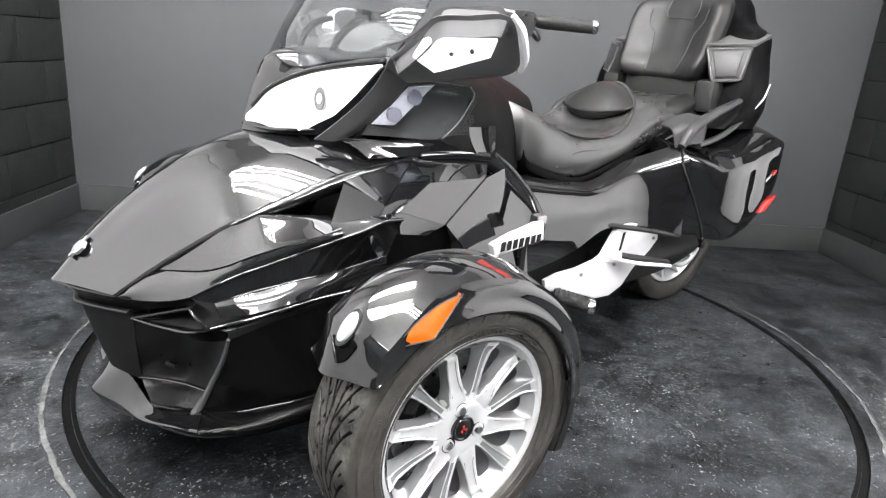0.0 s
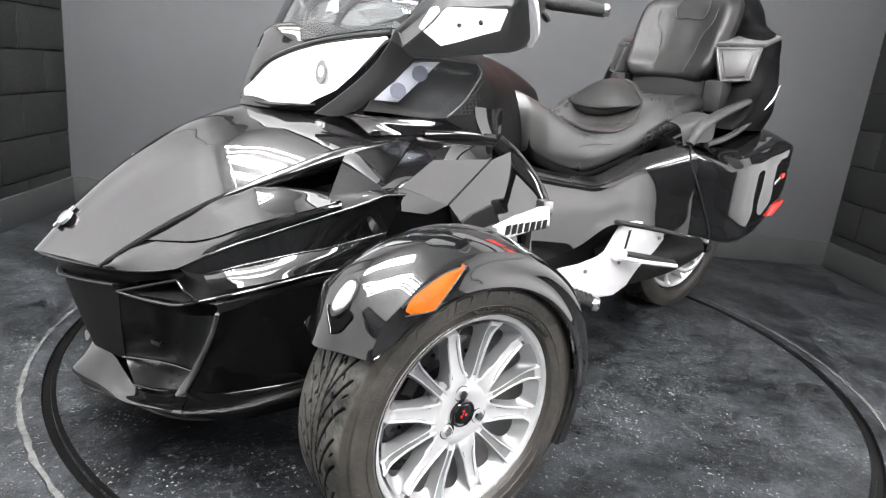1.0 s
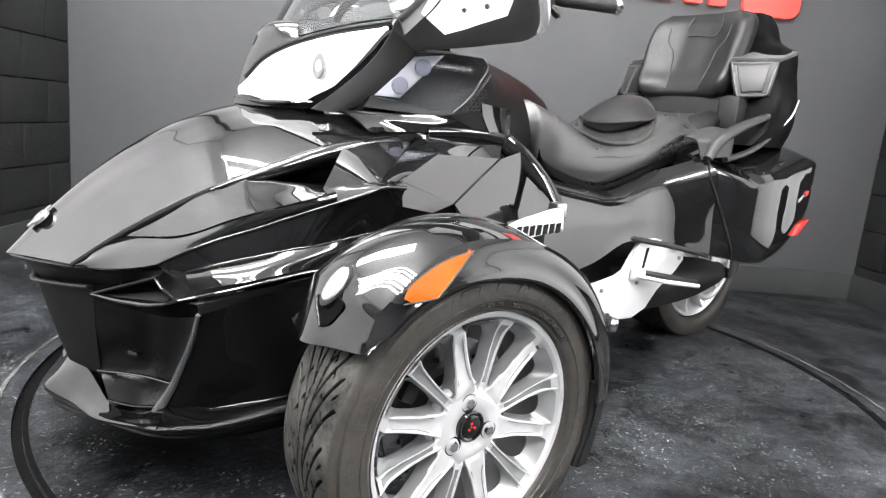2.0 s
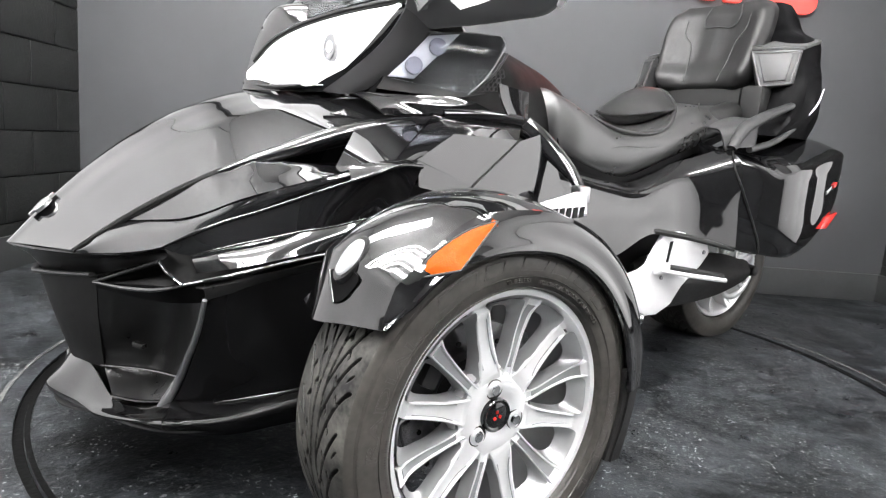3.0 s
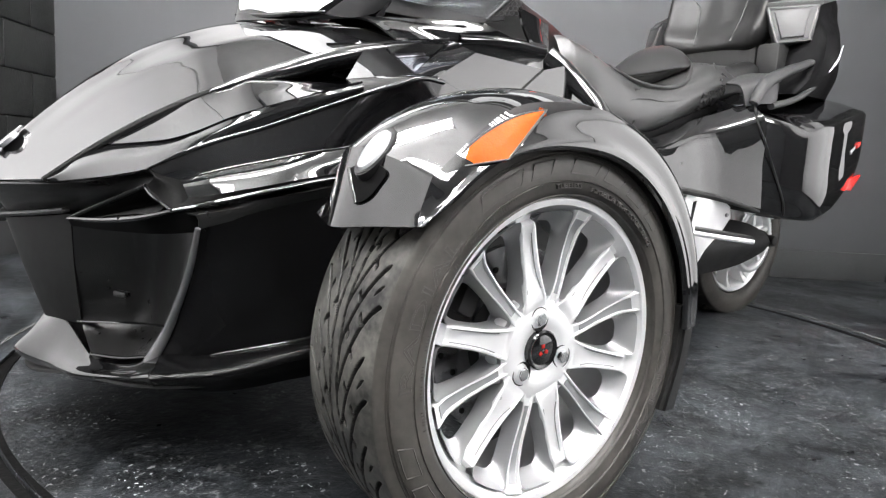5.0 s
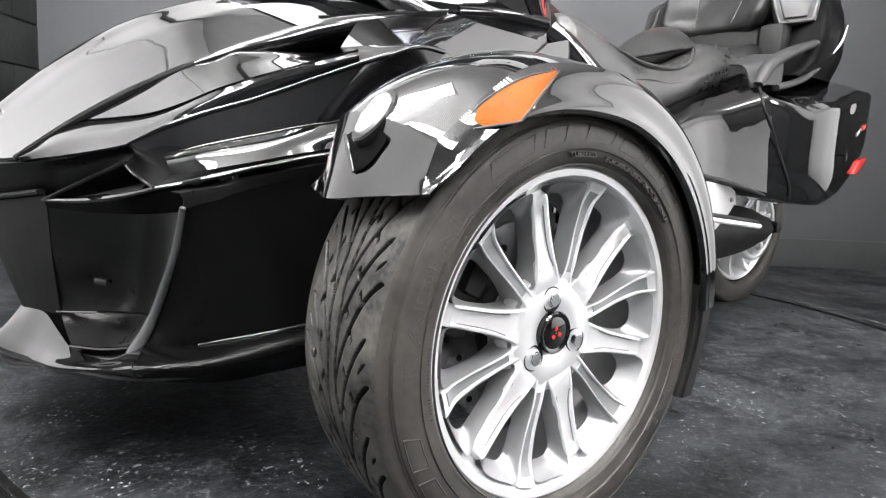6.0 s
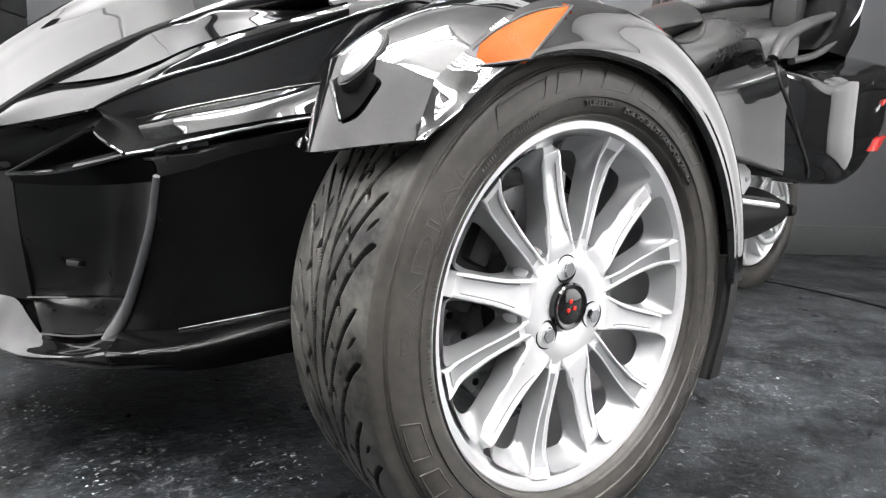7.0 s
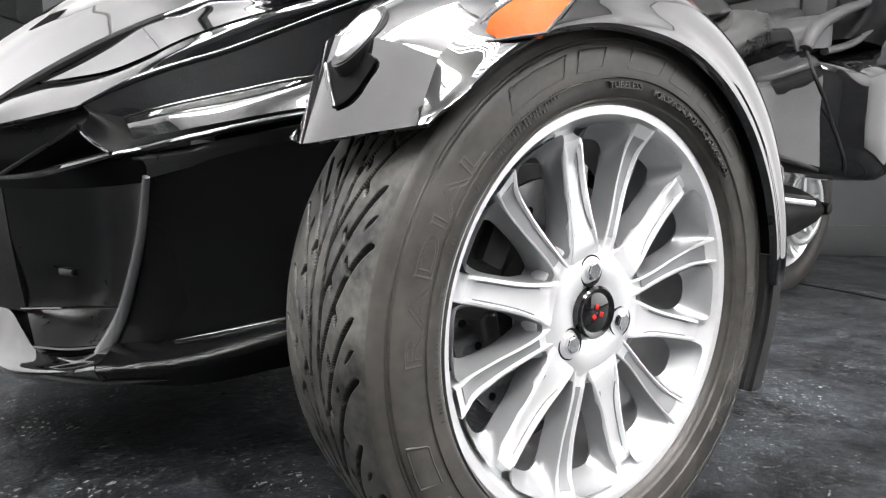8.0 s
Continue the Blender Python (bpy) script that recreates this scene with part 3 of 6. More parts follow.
def build_side_hood():
    top = [shift(p, 0.003, -0.007, -0.004) for p in SEAM]
    # the dish hangs from the hood's seam in front and dives into the scoop behind
    lip = [(-0.440, -0.293, 0.519), (-0.412, -0.300, 0.538), (-0.368, -0.311, 0.568), (-0.326, -0.325, 0.594), (-0.279, -0.333, 0.616), (-0.236, -0.341, 0.634), (-0.205, -0.343, 0.622), (-0.165, -0.338, 0.600), (-0.125, -0.335, 0.590)]
    brow = {5: (-0.234, -0.362, 0.631), 6: (-0.196, -0.378, 0.634), 7: (-0.157, -0.402, 0.634), 8: (-0.121, -0.432, 0.634)}
    dish = [[t, brow.get(i, lerp(t, b, 0.35)), lerp(brow.get(i, lerp(t, b, 0.35)), b, 0.5), b] for i, (t, b) in enumerate(zip(lip, SCORE))]
    both("hood_side_panel", shell(grid(dish, 16, 44), 0.004, (0, -0.5, 1)), PAINT, TRIKE, "gloss black panel beside the hood with an air scoop")
    above = [(-0.522, -0.257, 0.457), (-0.480, -0.284, 0.492)] + [shift(p, 0.001, -0.002, -0.003) for p in SCORE]
    below = [(-0.515, -0.268, 0.456), (-0.475, -0.334, 0.466), (-0.442, -0.374, 0.475), CORNER, (-0.37, -0.416, 0.508), (-0.335, -0.429, 0.524), (-0.30, -0.440, 0.538), (-0.262, -0.455, 0.553), (-0.222, -0.475, 0.571), (-0.18, -0.498, 0.590), (-0.137, -0.521, 0.610)]
    band = [[a, shift(lerp(a, b, 0.5), -0.001, -0.004, 0.003), b] for a, b in zip(above, below)]
    both("shoulder_panel", shell(grid(band, 12, 60), 0.004, (-0.3, -1, 0.5)), PAINT, TRIKE, "gloss black shoulder panel below the hood")
    both("seam_strip", tube([shift(lerp(a, b, 0.5), 0, -0.001, 0.001) for a, b in zip(top[:5], SEAM[:5])], [0.0045, 0.0055, 0.006, 0.0055, 0.003], 8, samples=30), DARK, TRIKE)
    # flat panel behind the scoop, the bevel at its back and the band below it
    both("hood_rear_panel", flat([(-0.047, -0.372, 0.709), (0.127, -0.386, 0.749)], [(-0.150, -0.494, 0.634), (-0.046, -0.520, 0.652)], 0.004, (0, -0.3, 1)), PAINT, TRIKE, "flat gloss black panel behind the air scoop")
    both("hood_rear_bevel", flat([(0.125, -0.388, 0.742), (0.100, -0.495, 0.708)], [(-0.045, -0.521, 0.653), (0.002, -0.520, 0.654)], 0.004, (0, -0.4, 1)), PAINT, TRIKE)
    band2 = [[(-0.150, -0.495, 0.634), (-0.146, -0.510, 0.624), (-0.139, -0.522, 0.611)], [(-0.100, -0.509, 0.643), (-0.098, -0.526, 0.636), (-0.094, -0.540, 0.627)], [(-0.046, -0.521, 0.652), (-0.046, -0.534, 0.649), (-0.045, -0.545, 0.644)], [(0.001, -0.520, 0.653), (0.001, -0.524, 0.647), (0.001, -0.528, 0.640)]]
    both("hood_rear_edge", shell(grid(band2, 7, 24), 0.004, (0, -1, 0.3)), PAINT, TRIKE)
    # near-black sheet whose colour gives the scoop its shaded inside
    liner = [[(-0.235, -0.357, 0.624), (-0.240, -0.335, 0.606), (-0.245, -0.340, 0.632)],
             [(-0.152, -0.411, 0.635), (-0.160, -0.330, 0.604), (-0.165, -0.345, 0.666)],
             [(-0.118, -0.439, 0.638), (-0.105, -0.310, 0.605), (-0.08, -0.352, 0.697)]]
    both("scoop_liner", net(grid(liner, 8, 10)), INNER, TRIKE, "near-black sheet for the shaded inside of the air scoop")


def build_front_sides():
    k = len(SHOULDER) - 2
    top, low = cr(SHOULDER[:k + 1], 12), cr(WAIST, 12)
    secs = [[tuple(a), tuple(lerp(a, b, 0.5)), tuple(b)] for a, b in zip(top, low)]
    secs[0] = [CORNER, (-0.396, -0.405, 0.477), WAIST[0]]
    both("upper_side_panel", shell(grid(secs, 10, 44), 0.004, (0, -1, 0)), PAINT, TRIKE, "gloss black flat panel below the shoulder")
    both("shoulder_crease", tube(SHOULDER[:k + 1], [0.002] + [0.004] * (k - 1) + [0.004], 10, samples=70), PAINT, TRIKE)
    both("waist_crease", tube([shift(p, 0, 0.001, 0) for p in WAIST], [0.002] + [0.0028] * 6 + [0.002], 10, samples=50), PAINT, TRIKE)
    # the band below the waist line, which looks up and tapers to the corner by the intake
    secs = [[p, shift(lerp(p, q, 0.5), -0.001, -0.0022, 0.0026), q] for p, q in zip(WAIST, FOLD)]
    both("waist_band", shell(grid(secs, 10, 60), 0.004, (0, -1, 0.5)), PAINT, TRIKE, "gloss black band along the body side")
    # recessed strip between the band and the ledge
    secs = [[q, lerp(q, c, 0.5), c] for q, c in zip(FOLD, CHIN)]
    both("lower_side_panel", shell(grid(secs, 8, 40), 0.004, (0, -1, 0.2)), INNER, TRIKE)
    both("ledge_strip", tube([shift(p, 0, -0.001, 0) for p in CHIN], [0.004] + [0.005] * 6 + [0.003], 10, flat=0.8, samples=50), PAINT, TRIKE)
    # cheek in sheenless black, in place of gloss paint that mirrors darkness
    lines = ((CORNER, WAIST[0]), ((-0.4045, -0.407, 0.474), FOLD[0]), ((-0.4125, -0.396, 0.460), CHIN[0]))
    brace = [[p, lerp(p, q, 0.5), q] for p, q in lines]
    both("intake_cheek", shell(grid(brace, 8, 9), 0.003, (-1, -0.6, 0)), INNER, TRIKE, "black cheek between air intake and side band")
    # big side skirt from the fang back towards the wheel
    skirt = [FANG,
             [(-0.31, -0.470, 0.425), (-0.312, -0.448, 0.345), (-0.318, -0.425, 0.270), (-0.325, -0.405, 0.222), (-0.335, -0.395, 0.195)],
             [(-0.22, -0.490, 0.445), (-0.222, -0.478, 0.355), (-0.226, -0.466, 0.285), (-0.230, -0.458, 0.240), (-0.235, -0.455, 0.212)],
             [(-0.08, -0.515, 0.475), (-0.085, -0.508, 0.380), (-0.090, -0.500, 0.310), (-0.100, -0.495, 0.265), (-0.11, -0.49, 0.235)]]
    both("front_skirt", shell(grid(skirt, 18, 24), 0.004, (0, -1, 0)), SKIRT, TRIKE, "gloss black skirt between grille and front wheel")
    roof = [[(-0.357, -0.457, 0.403), (-0.360, -0.462, 0.422), (-0.38, -0.44, 0.426)],
            [(-0.22, -0.488, 0.443), (-0.22, -0.497, 0.455), (-0.225, -0.50, 0.460)],
            [(-0.08, -0.513, 0.473), (-0.08, -0.520, 0.485), (-0.085, -0.525, 0.492)]]
    both("skirt_ledge", shell(grid(roof, 5, 14), 0.003, (0, -1, 0)), PLASTIC, TRIKE)
    both("grille_edge_strip", tube([shift(p, -0.002, -0.003, 0) for p in FANG], [0.004, 0.005, 0.006, 0.0072, 0.010], 16, samples=30), STRIP, TRIKE, "satin grey edge strip")
    # lower sill that runs from the lip back to the wheel
    sill = [[(-0.385, -0.350, 0.192), (-0.40, -0.392, 0.190), (-0.416, -0.42, 0.181), (-0.405, -0.402, 0.160)],
            [(-0.325, -0.408, 0.200), (-0.325, -0.440, 0.199), (-0.325, -0.465, 0.188), (-0.315, -0.440, 0.150)],
            [(-0.22, -0.458, 0.220), (-0.22, -0.482, 0.222), (-0.22, -0.500, 0.212), (-0.21, -0.460, 0.158)],
            [(-0.09, -0.492, 0.243), (-0.09, -0.512, 0.246), (-0.09, -0.525, 0.235), (-0.08, -0.480, 0.17)]]
    both("front_sill", shell(grid(sill, 16, 26), 0.004, (0, -1, 0.3)), SKIRT, TRIKE)
    both("skirt_crease", tube([(-0.325, -0.412, 0.201), (-0.27, -0.438, 0.211), (-0.22, -0.462, 0.221), (-0.15, -0.480, 0.233), (-0.09, -0.496, 0.244)], [0.0015, 0.003, 0.0035, 0.003, 0.002], 10, samples=24), PAINT, TRIKE)
    under = [across([(-0.49, -0.25, 0.146), (-0.54, MID, 0.112)]), across([(-0.41, -0.40, 0.158), (-0.42, MID, 0.14)]), across([(-0.08, -0.48, 0.168), (-0.08, MID, 0.15)])]
    part("belly_pan", shell(grid(under, 15, 15), 0.004, (0, 0, -1)), MATTE, TRIKE, "matte black belly pan")


def build_nose():
    edge = [(-0.613, MID, 0.442), (-0.599, -0.10, 0.4445), (-0.558, -0.187, 0.450), (-0.515, -0.266, 0.457), (-0.471, -0.337, 0.467), (-0.410, -0.396, 0.484)]
    strip = [(-0.566, MID, 0.384), (-0.553, -0.10, 0.388), (-0.525, -0.16, 0.396), (-0.488, -0.235, 0.410), (-0.450, -0.315, 0.437), (-0.413, -0.393, 0.460)]
    rows = [shift(p, 0.004, 0.001, -0.004) for p in edge], [shift(lerp(p, q, 0.5), 0.012, 0.0, 0.004) for p, q in zip(edge, strip)], [shift(q, 0.012) for q in strip]
    rows = [across(list(r)[::-1]) for r in rows]
    part("nose_underside", shell(grid(rows, 41, 8), 0.004, (-1, 0, -0.3)), PLASTIC, TRIKE, "black plastic under the hood's nose")
    # middle of the bumper
    top = [(-0.488, -0.240, 0.404), (-0.524, -0.160, 0.392), (-0.550, -0.095, 0.384), (-0.561, MID, 0.379)]
    bot = [(-0.466, -0.170, 0.208), (-0.483, -0.138, 0.208), (-0.500, -0.092, 0.206), (-0.508, MID, 0.202)]
    rows = top, [shift(lerp(a, b, 0.55), -0.002) for a, b in zip(top, bot)], bot
    rows = [across(r) for r in rows]
    part("bumper", shell(grid(rows, 31, 14), 0.004, (-1, 0, 0)), BUMPER, TRIKE, "matte black bumper between the grilles")
    ledge = [shift(p, -0.006, 0, 0.006) for p in top]
    ledge = across(ledge)
    part("bumper_ledge", tube(ledge, 0.0075, 8, flat=0.6, samples=30), GREYPLASTIC, TRIKE, "satin grey ledge")
    # chin spoiler
    outer = [(-0.556, MID, 0.143), (-0.542, -0.085, 0.135), (-0.524, -0.125, 0.132), (-0.508, -0.190, 0.141), (-0.494, -0.256, 0.151), (-0.452, -0.332, 0.161), (-0.416, -0.42, 0.181)]
    inner = [(-0.505, MID, 0.203), (-0.498, -0.095, 0.208), (-0.484, -0.138, 0.206), (-0.473, -0.195, 0.187), (-0.460, -0.250, 0.169), (-0.420, -0.310, 0.171), (-0.385, -0.350, 0.190)]
    rows = [shift(p, 0.012, 0.004, -0.014) for p in outer], outer, [lerp(a, b, 0.5) for a, b in zip(outer, inner)], inner
    rows = [across(list(r)[::-1]) for r in rows]
    part("chin_spoiler", shell(grid(rows, 49, 14), 0.004, (-1, 0, 0.5)), PAINT, TRIKE, "gloss black chin spoiler lip")
    # grille recess
    rec = [[(-0.486, -0.242, 0.402), (-0.40, -0.280, 0.402), (-0.352, -0.450, 0.404)],
           [(-0.478, -0.205, 0.310), (-0.385, -0.24, 0.300), (-0.355, -0.400, 0.310)],
           [(-0.466, -0.168, 0.215), (-0.390, -0.21, 0.210), (-0.370, -0.340, 0.215)],
           [(-0.462, -0.250, 0.168), (-0.42, -0.27, 0.171), (-0.388, -0.330, 0.178)]]
    both("grille_recess", shell(grid(rec, 16, 14), 0.003, (-1, -0.3, 0)), PLASTIC, TRIKE, "black grille recess")
    both("grille_fin", tube([(-0.470, -0.172, 0.214), (-0.43, -0.215, 0.218), (-0.40, -0.27, 0.226), (-0.372, -0.345, 0.236)], 0.005, 8, flat=0.5, samples=14), PAINT, TRIKE)
    both("grille_foot", tube([(-0.462, -0.235, 0.172), (-0.425, -0.29, 0.176), (-0.392, -0.328, 0.184)], 0.0035, 8, samples=10), PAINT, TRIKE)
    both("grille_sensor", block((0.012, 0.03, 0.010), (-0.42, -0.262, 0.275), 0.003, (0, 0, 25)), PLASTIC, TRIKE)
    # triangular air intake; a black sheet gives its shaded inside by colour
    a, b, c = (-0.492, -0.248, 0.398), (-0.413, -0.394, 0.460), (-0.404, -0.434, 0.425)
    both("intake_shade_sheet", net(grid([[a, lerp(a, b, 0.5), b], [shift(lerp(a, c, 0.5), 0.03, 0.02, 0.0), shift(lerp(b, c, 0.4), 0.06, 0.04, 0), shift(lerp(b, c, 0.5), 0.02, 0.01)], [shift(a, 0, 0, -0.004), lerp(a, c, 0.5), c]], 8, 8)), DARK, TRIKE, "black sheet standing for the shaded inside of the air intake")
    both("intake_lower_strip", tube([a, (-0.445, -0.356, 0.407), (-0.412, -0.425, 0.420), (-0.388, -0.445, 0.429)], [0.004, 0.006, 0.007, 0.005], 8, flat=0.7, samples=20), PAINT, TRIKE)
    both("intake_upper_strip", tube([a, lerp(a, b, 0.5), b], [0.004, 0.005, 0.005], 8, flat=0.7, samples=12), PLASTIC, TRIKE)
    brow = [[(-0.492, -0.246, 0.396), (-0.445, -0.354, 0.403), (-0.408, -0.430, 0.418), (-0.36, -0.456, 0.432)], [(-0.487, -0.244, 0.386), (-0.436, -0.345, 0.388), (-0.388, -0.428, 0.394), (-0.348, -0.458, 0.400)]]
    both("grille_brow", shell(grid(brow, 16, 6), 0.004, (-1, -0.6, 0)), INNER, TRIKE, "black brow over the grille")
    both("intake_brace", tube([b, (-0.408, -0.424, 0.446), (-0.391, -0.446, 0.431)], 0.004, 8, flat=0.6, samples=8), PAINT, TRIKE)


def build_cowl():
    # body side behind the hood
    D, E, F, H = (0.100, -0.496, 0.707), (0.288, -0.475, 0.704), (0.1415, -0.511, 0.608), (0.085, -0.517, 0.590)
    both("body_top_facet", flat([(0.127, -0.388, 0.741), (0.215, -0.408, 0.744), (0.325, -0.436, 0.742)], [D, lerp(D, E, 0.5), E], 0.004, (0, -1, 1)), PAINT, TRIKE)
    both("body_side_panel", flat([D, E], [(0.002, -0.520, 0.654), F], 0.004, (0, -1, 0.4)), PAINT, TRIKE, "flat gloss black side panel behind the hood")
    both("body_side_foot", flat([(0.002, -0.521, 0.653), F], [(0.004, -0.528, 0.605), H], 0.004, (0, -1, 0.2)), PAINT, TRIKE)
    arch = [[(-0.03, -0.533, 0.610), (-0.03, -0.515, 0.53), (-0.02, -0.49, 0.44)], [(0.045, -0.517, 0.600), (0.05, -0.505, 0.53), (0.06, -0.48, 0.43)], [(0.10, -0.505, 0.592), (0.11, -0.490, 0.52), (0.12, -0.465, 0.42)], [(0.150, -0.502, 0.606), (0.19, -0.480, 0.54), (0.20, -0.46, 0.42)]]
    both("wheel_arch_liner", shell(grid(arch, 10, 16), 0.004, (0, -1, 0)), INNER, TRIKE, "black wheel arch liner")
    # knee panel behind the slanted seam, as far as the foot of the seat
    def knee(x, z):
        return (x, -0.474 + (0.114 * (x - 0.292) + 0.192 * (z - 0.703)) / 0.975, z)

    both("knee_panel", flat([knee(0.292, 0.703), knee(0.1455, 0.606), knee(0.215, 0.53), knee(0.225, 0.42)], [knee(0.366, 0.722), knee(0.412, 0.66), knee(0.44, 0.59), knee(0.44, 0.42)], 0.004, (0, -1, 0)), PAINT, TRIKE, "gloss black knee panel behind a slanted seam")
    both("panel_seam", tube([shift(E, 0.001, 0.001, 0), shift(lerp(E, F, 0.5), 0.001, 0.001, 0), shift(F, 0.001, 0.001, 0)], 0.0028, 6), DARK, TRIKE)
    # engine side panel below the seat, running into the pannier
    side = [[(x, y + 0.080, zt), (x, y + 0.024, zt - 0.026), (x, y, 0.545), (x, y - 0.005, 0.49), (x, y - 0.010, zl)]
            for x, y, zt, zl in ((0.42, -0.392, 0.695, 0.38), (0.60, -0.366, 0.655, 0.38), (0.80, -0.350, 0.622, 0.41), (0.95, -0.344, 0.612, 0.465),
                                 (1.05, -0.337, 0.640, 0.464), (1.12, -0.341, 0.668, 0.458), (1.15, -0.352, 0.680, 0.452), (1.20, -0.378, 0.699, 0.445), (1.283, -0.424, 0.735, 0.427))]
    both("engine_side_panel", shell(grid(side, 22, 44), 0.004, (0, -1, 0)), PAINT, TRIKE, "gloss black side panel below the seat")
    both("panel_gasket", tube([(0.80, -0.322, 0.418), (0.88, -0.335, 0.452), (0.95, -0.338, 0.472), (1.05, -0.372, 0.464), (1.16, -0.402, 0.446), (1.29, -0.425, 0.418)], [0.004, 0.007, 0.009, 0.009, 0.008, 0.005], 8, samples=24), MATTE, TRIKE, "matte black lower edge")
    # centre cover between dash and seat
    tank = []
    for x, prof in ((0.12, [(-0.30, 0.74), (-0.29, 0.79), (-0.2, 0.84), (-0.1, 0.87), (0, 0.88)]), (0.32, [(-0.36, 0.73), (-0.30, 0.80), (-0.21, 0.89), (-0.1, 0.95), (0, 0.965)]),
                    (0.46, [(-0.32, 0.69), (-0.275, 0.79), (-0.225, 0.885), (-0.12, 0.950), (0, 0.965)]), (0.57, [(-0.25, 0.66), (-0.225, 0.77), (-0.185, 0.865), (-0.1, 0.935), (0, 0.955)]),
                    (0.66, [(-0.21, 0.66), (-0.190, 0.76), (-0.150, 0.850), (-0.09, 0.910), (0, 0.935)]), (0.75, [(-0.15, 0.70), (-0.14, 0.77), (-0.115, 0.84), (-0.08, 0.885), (0, 0.905)]),
                    (0.82, [(-0.10, 0.74), (-0.095, 0.78), (-0.085, 0.83), (-0.07, 0.855), (0, 0.870)])):
        tank.append(across([(x, y, z) for y, z in prof]))
    part("centre_cover", shell(grid(tank, 33, 24), 0.005, (0, 0, 1)), COVER, TRIKE, "satin black centre cover before the seat")
    core = [[(0.0, -0.40, 0.44), (0.0, -0.40, 0.20), (0.0, 0.30, 0.20), (0.0, 0.30, 0.44)], [(0.5, -0.34, 0.55), (0.5, -0.31, 0.20), (0.5, 0.21, 0.20), (0.5, 0.24, 0.55)],
            [(1.1, -0.22, 0.55), (1.1, -0.2, 0.22), (1.1, 0.1, 0.22), (1.1, 0.12, 0.55)], [(1.42, -0.16, 0.60), (1.42, -0.14, 0.35), (1.42, 0.04, 0.35), (1.42, 0.06, 0.60)]]
    g = np.array(core)
    bm = net(g, close_u=True)
    bmesh.ops.recalc_face_normals(bm, faces=bm.faces)
    part("engine_block", bm, MATTE, TRIKE, "dark engine and frame parts", angle=20)
    both("steering_column_cover", shell(grid([[(0.02, -0.49, 0.44), (0.05, -0.42, 0.40), (0.10, -0.36, 0.36)], [(0.28, -0.44, 0.42), (0.30, -0.38, 0.38), (0.33, -0.33, 0.36)]], 6, 8), 0.004, (0, 0, -1)), MATTE, TRIKE)


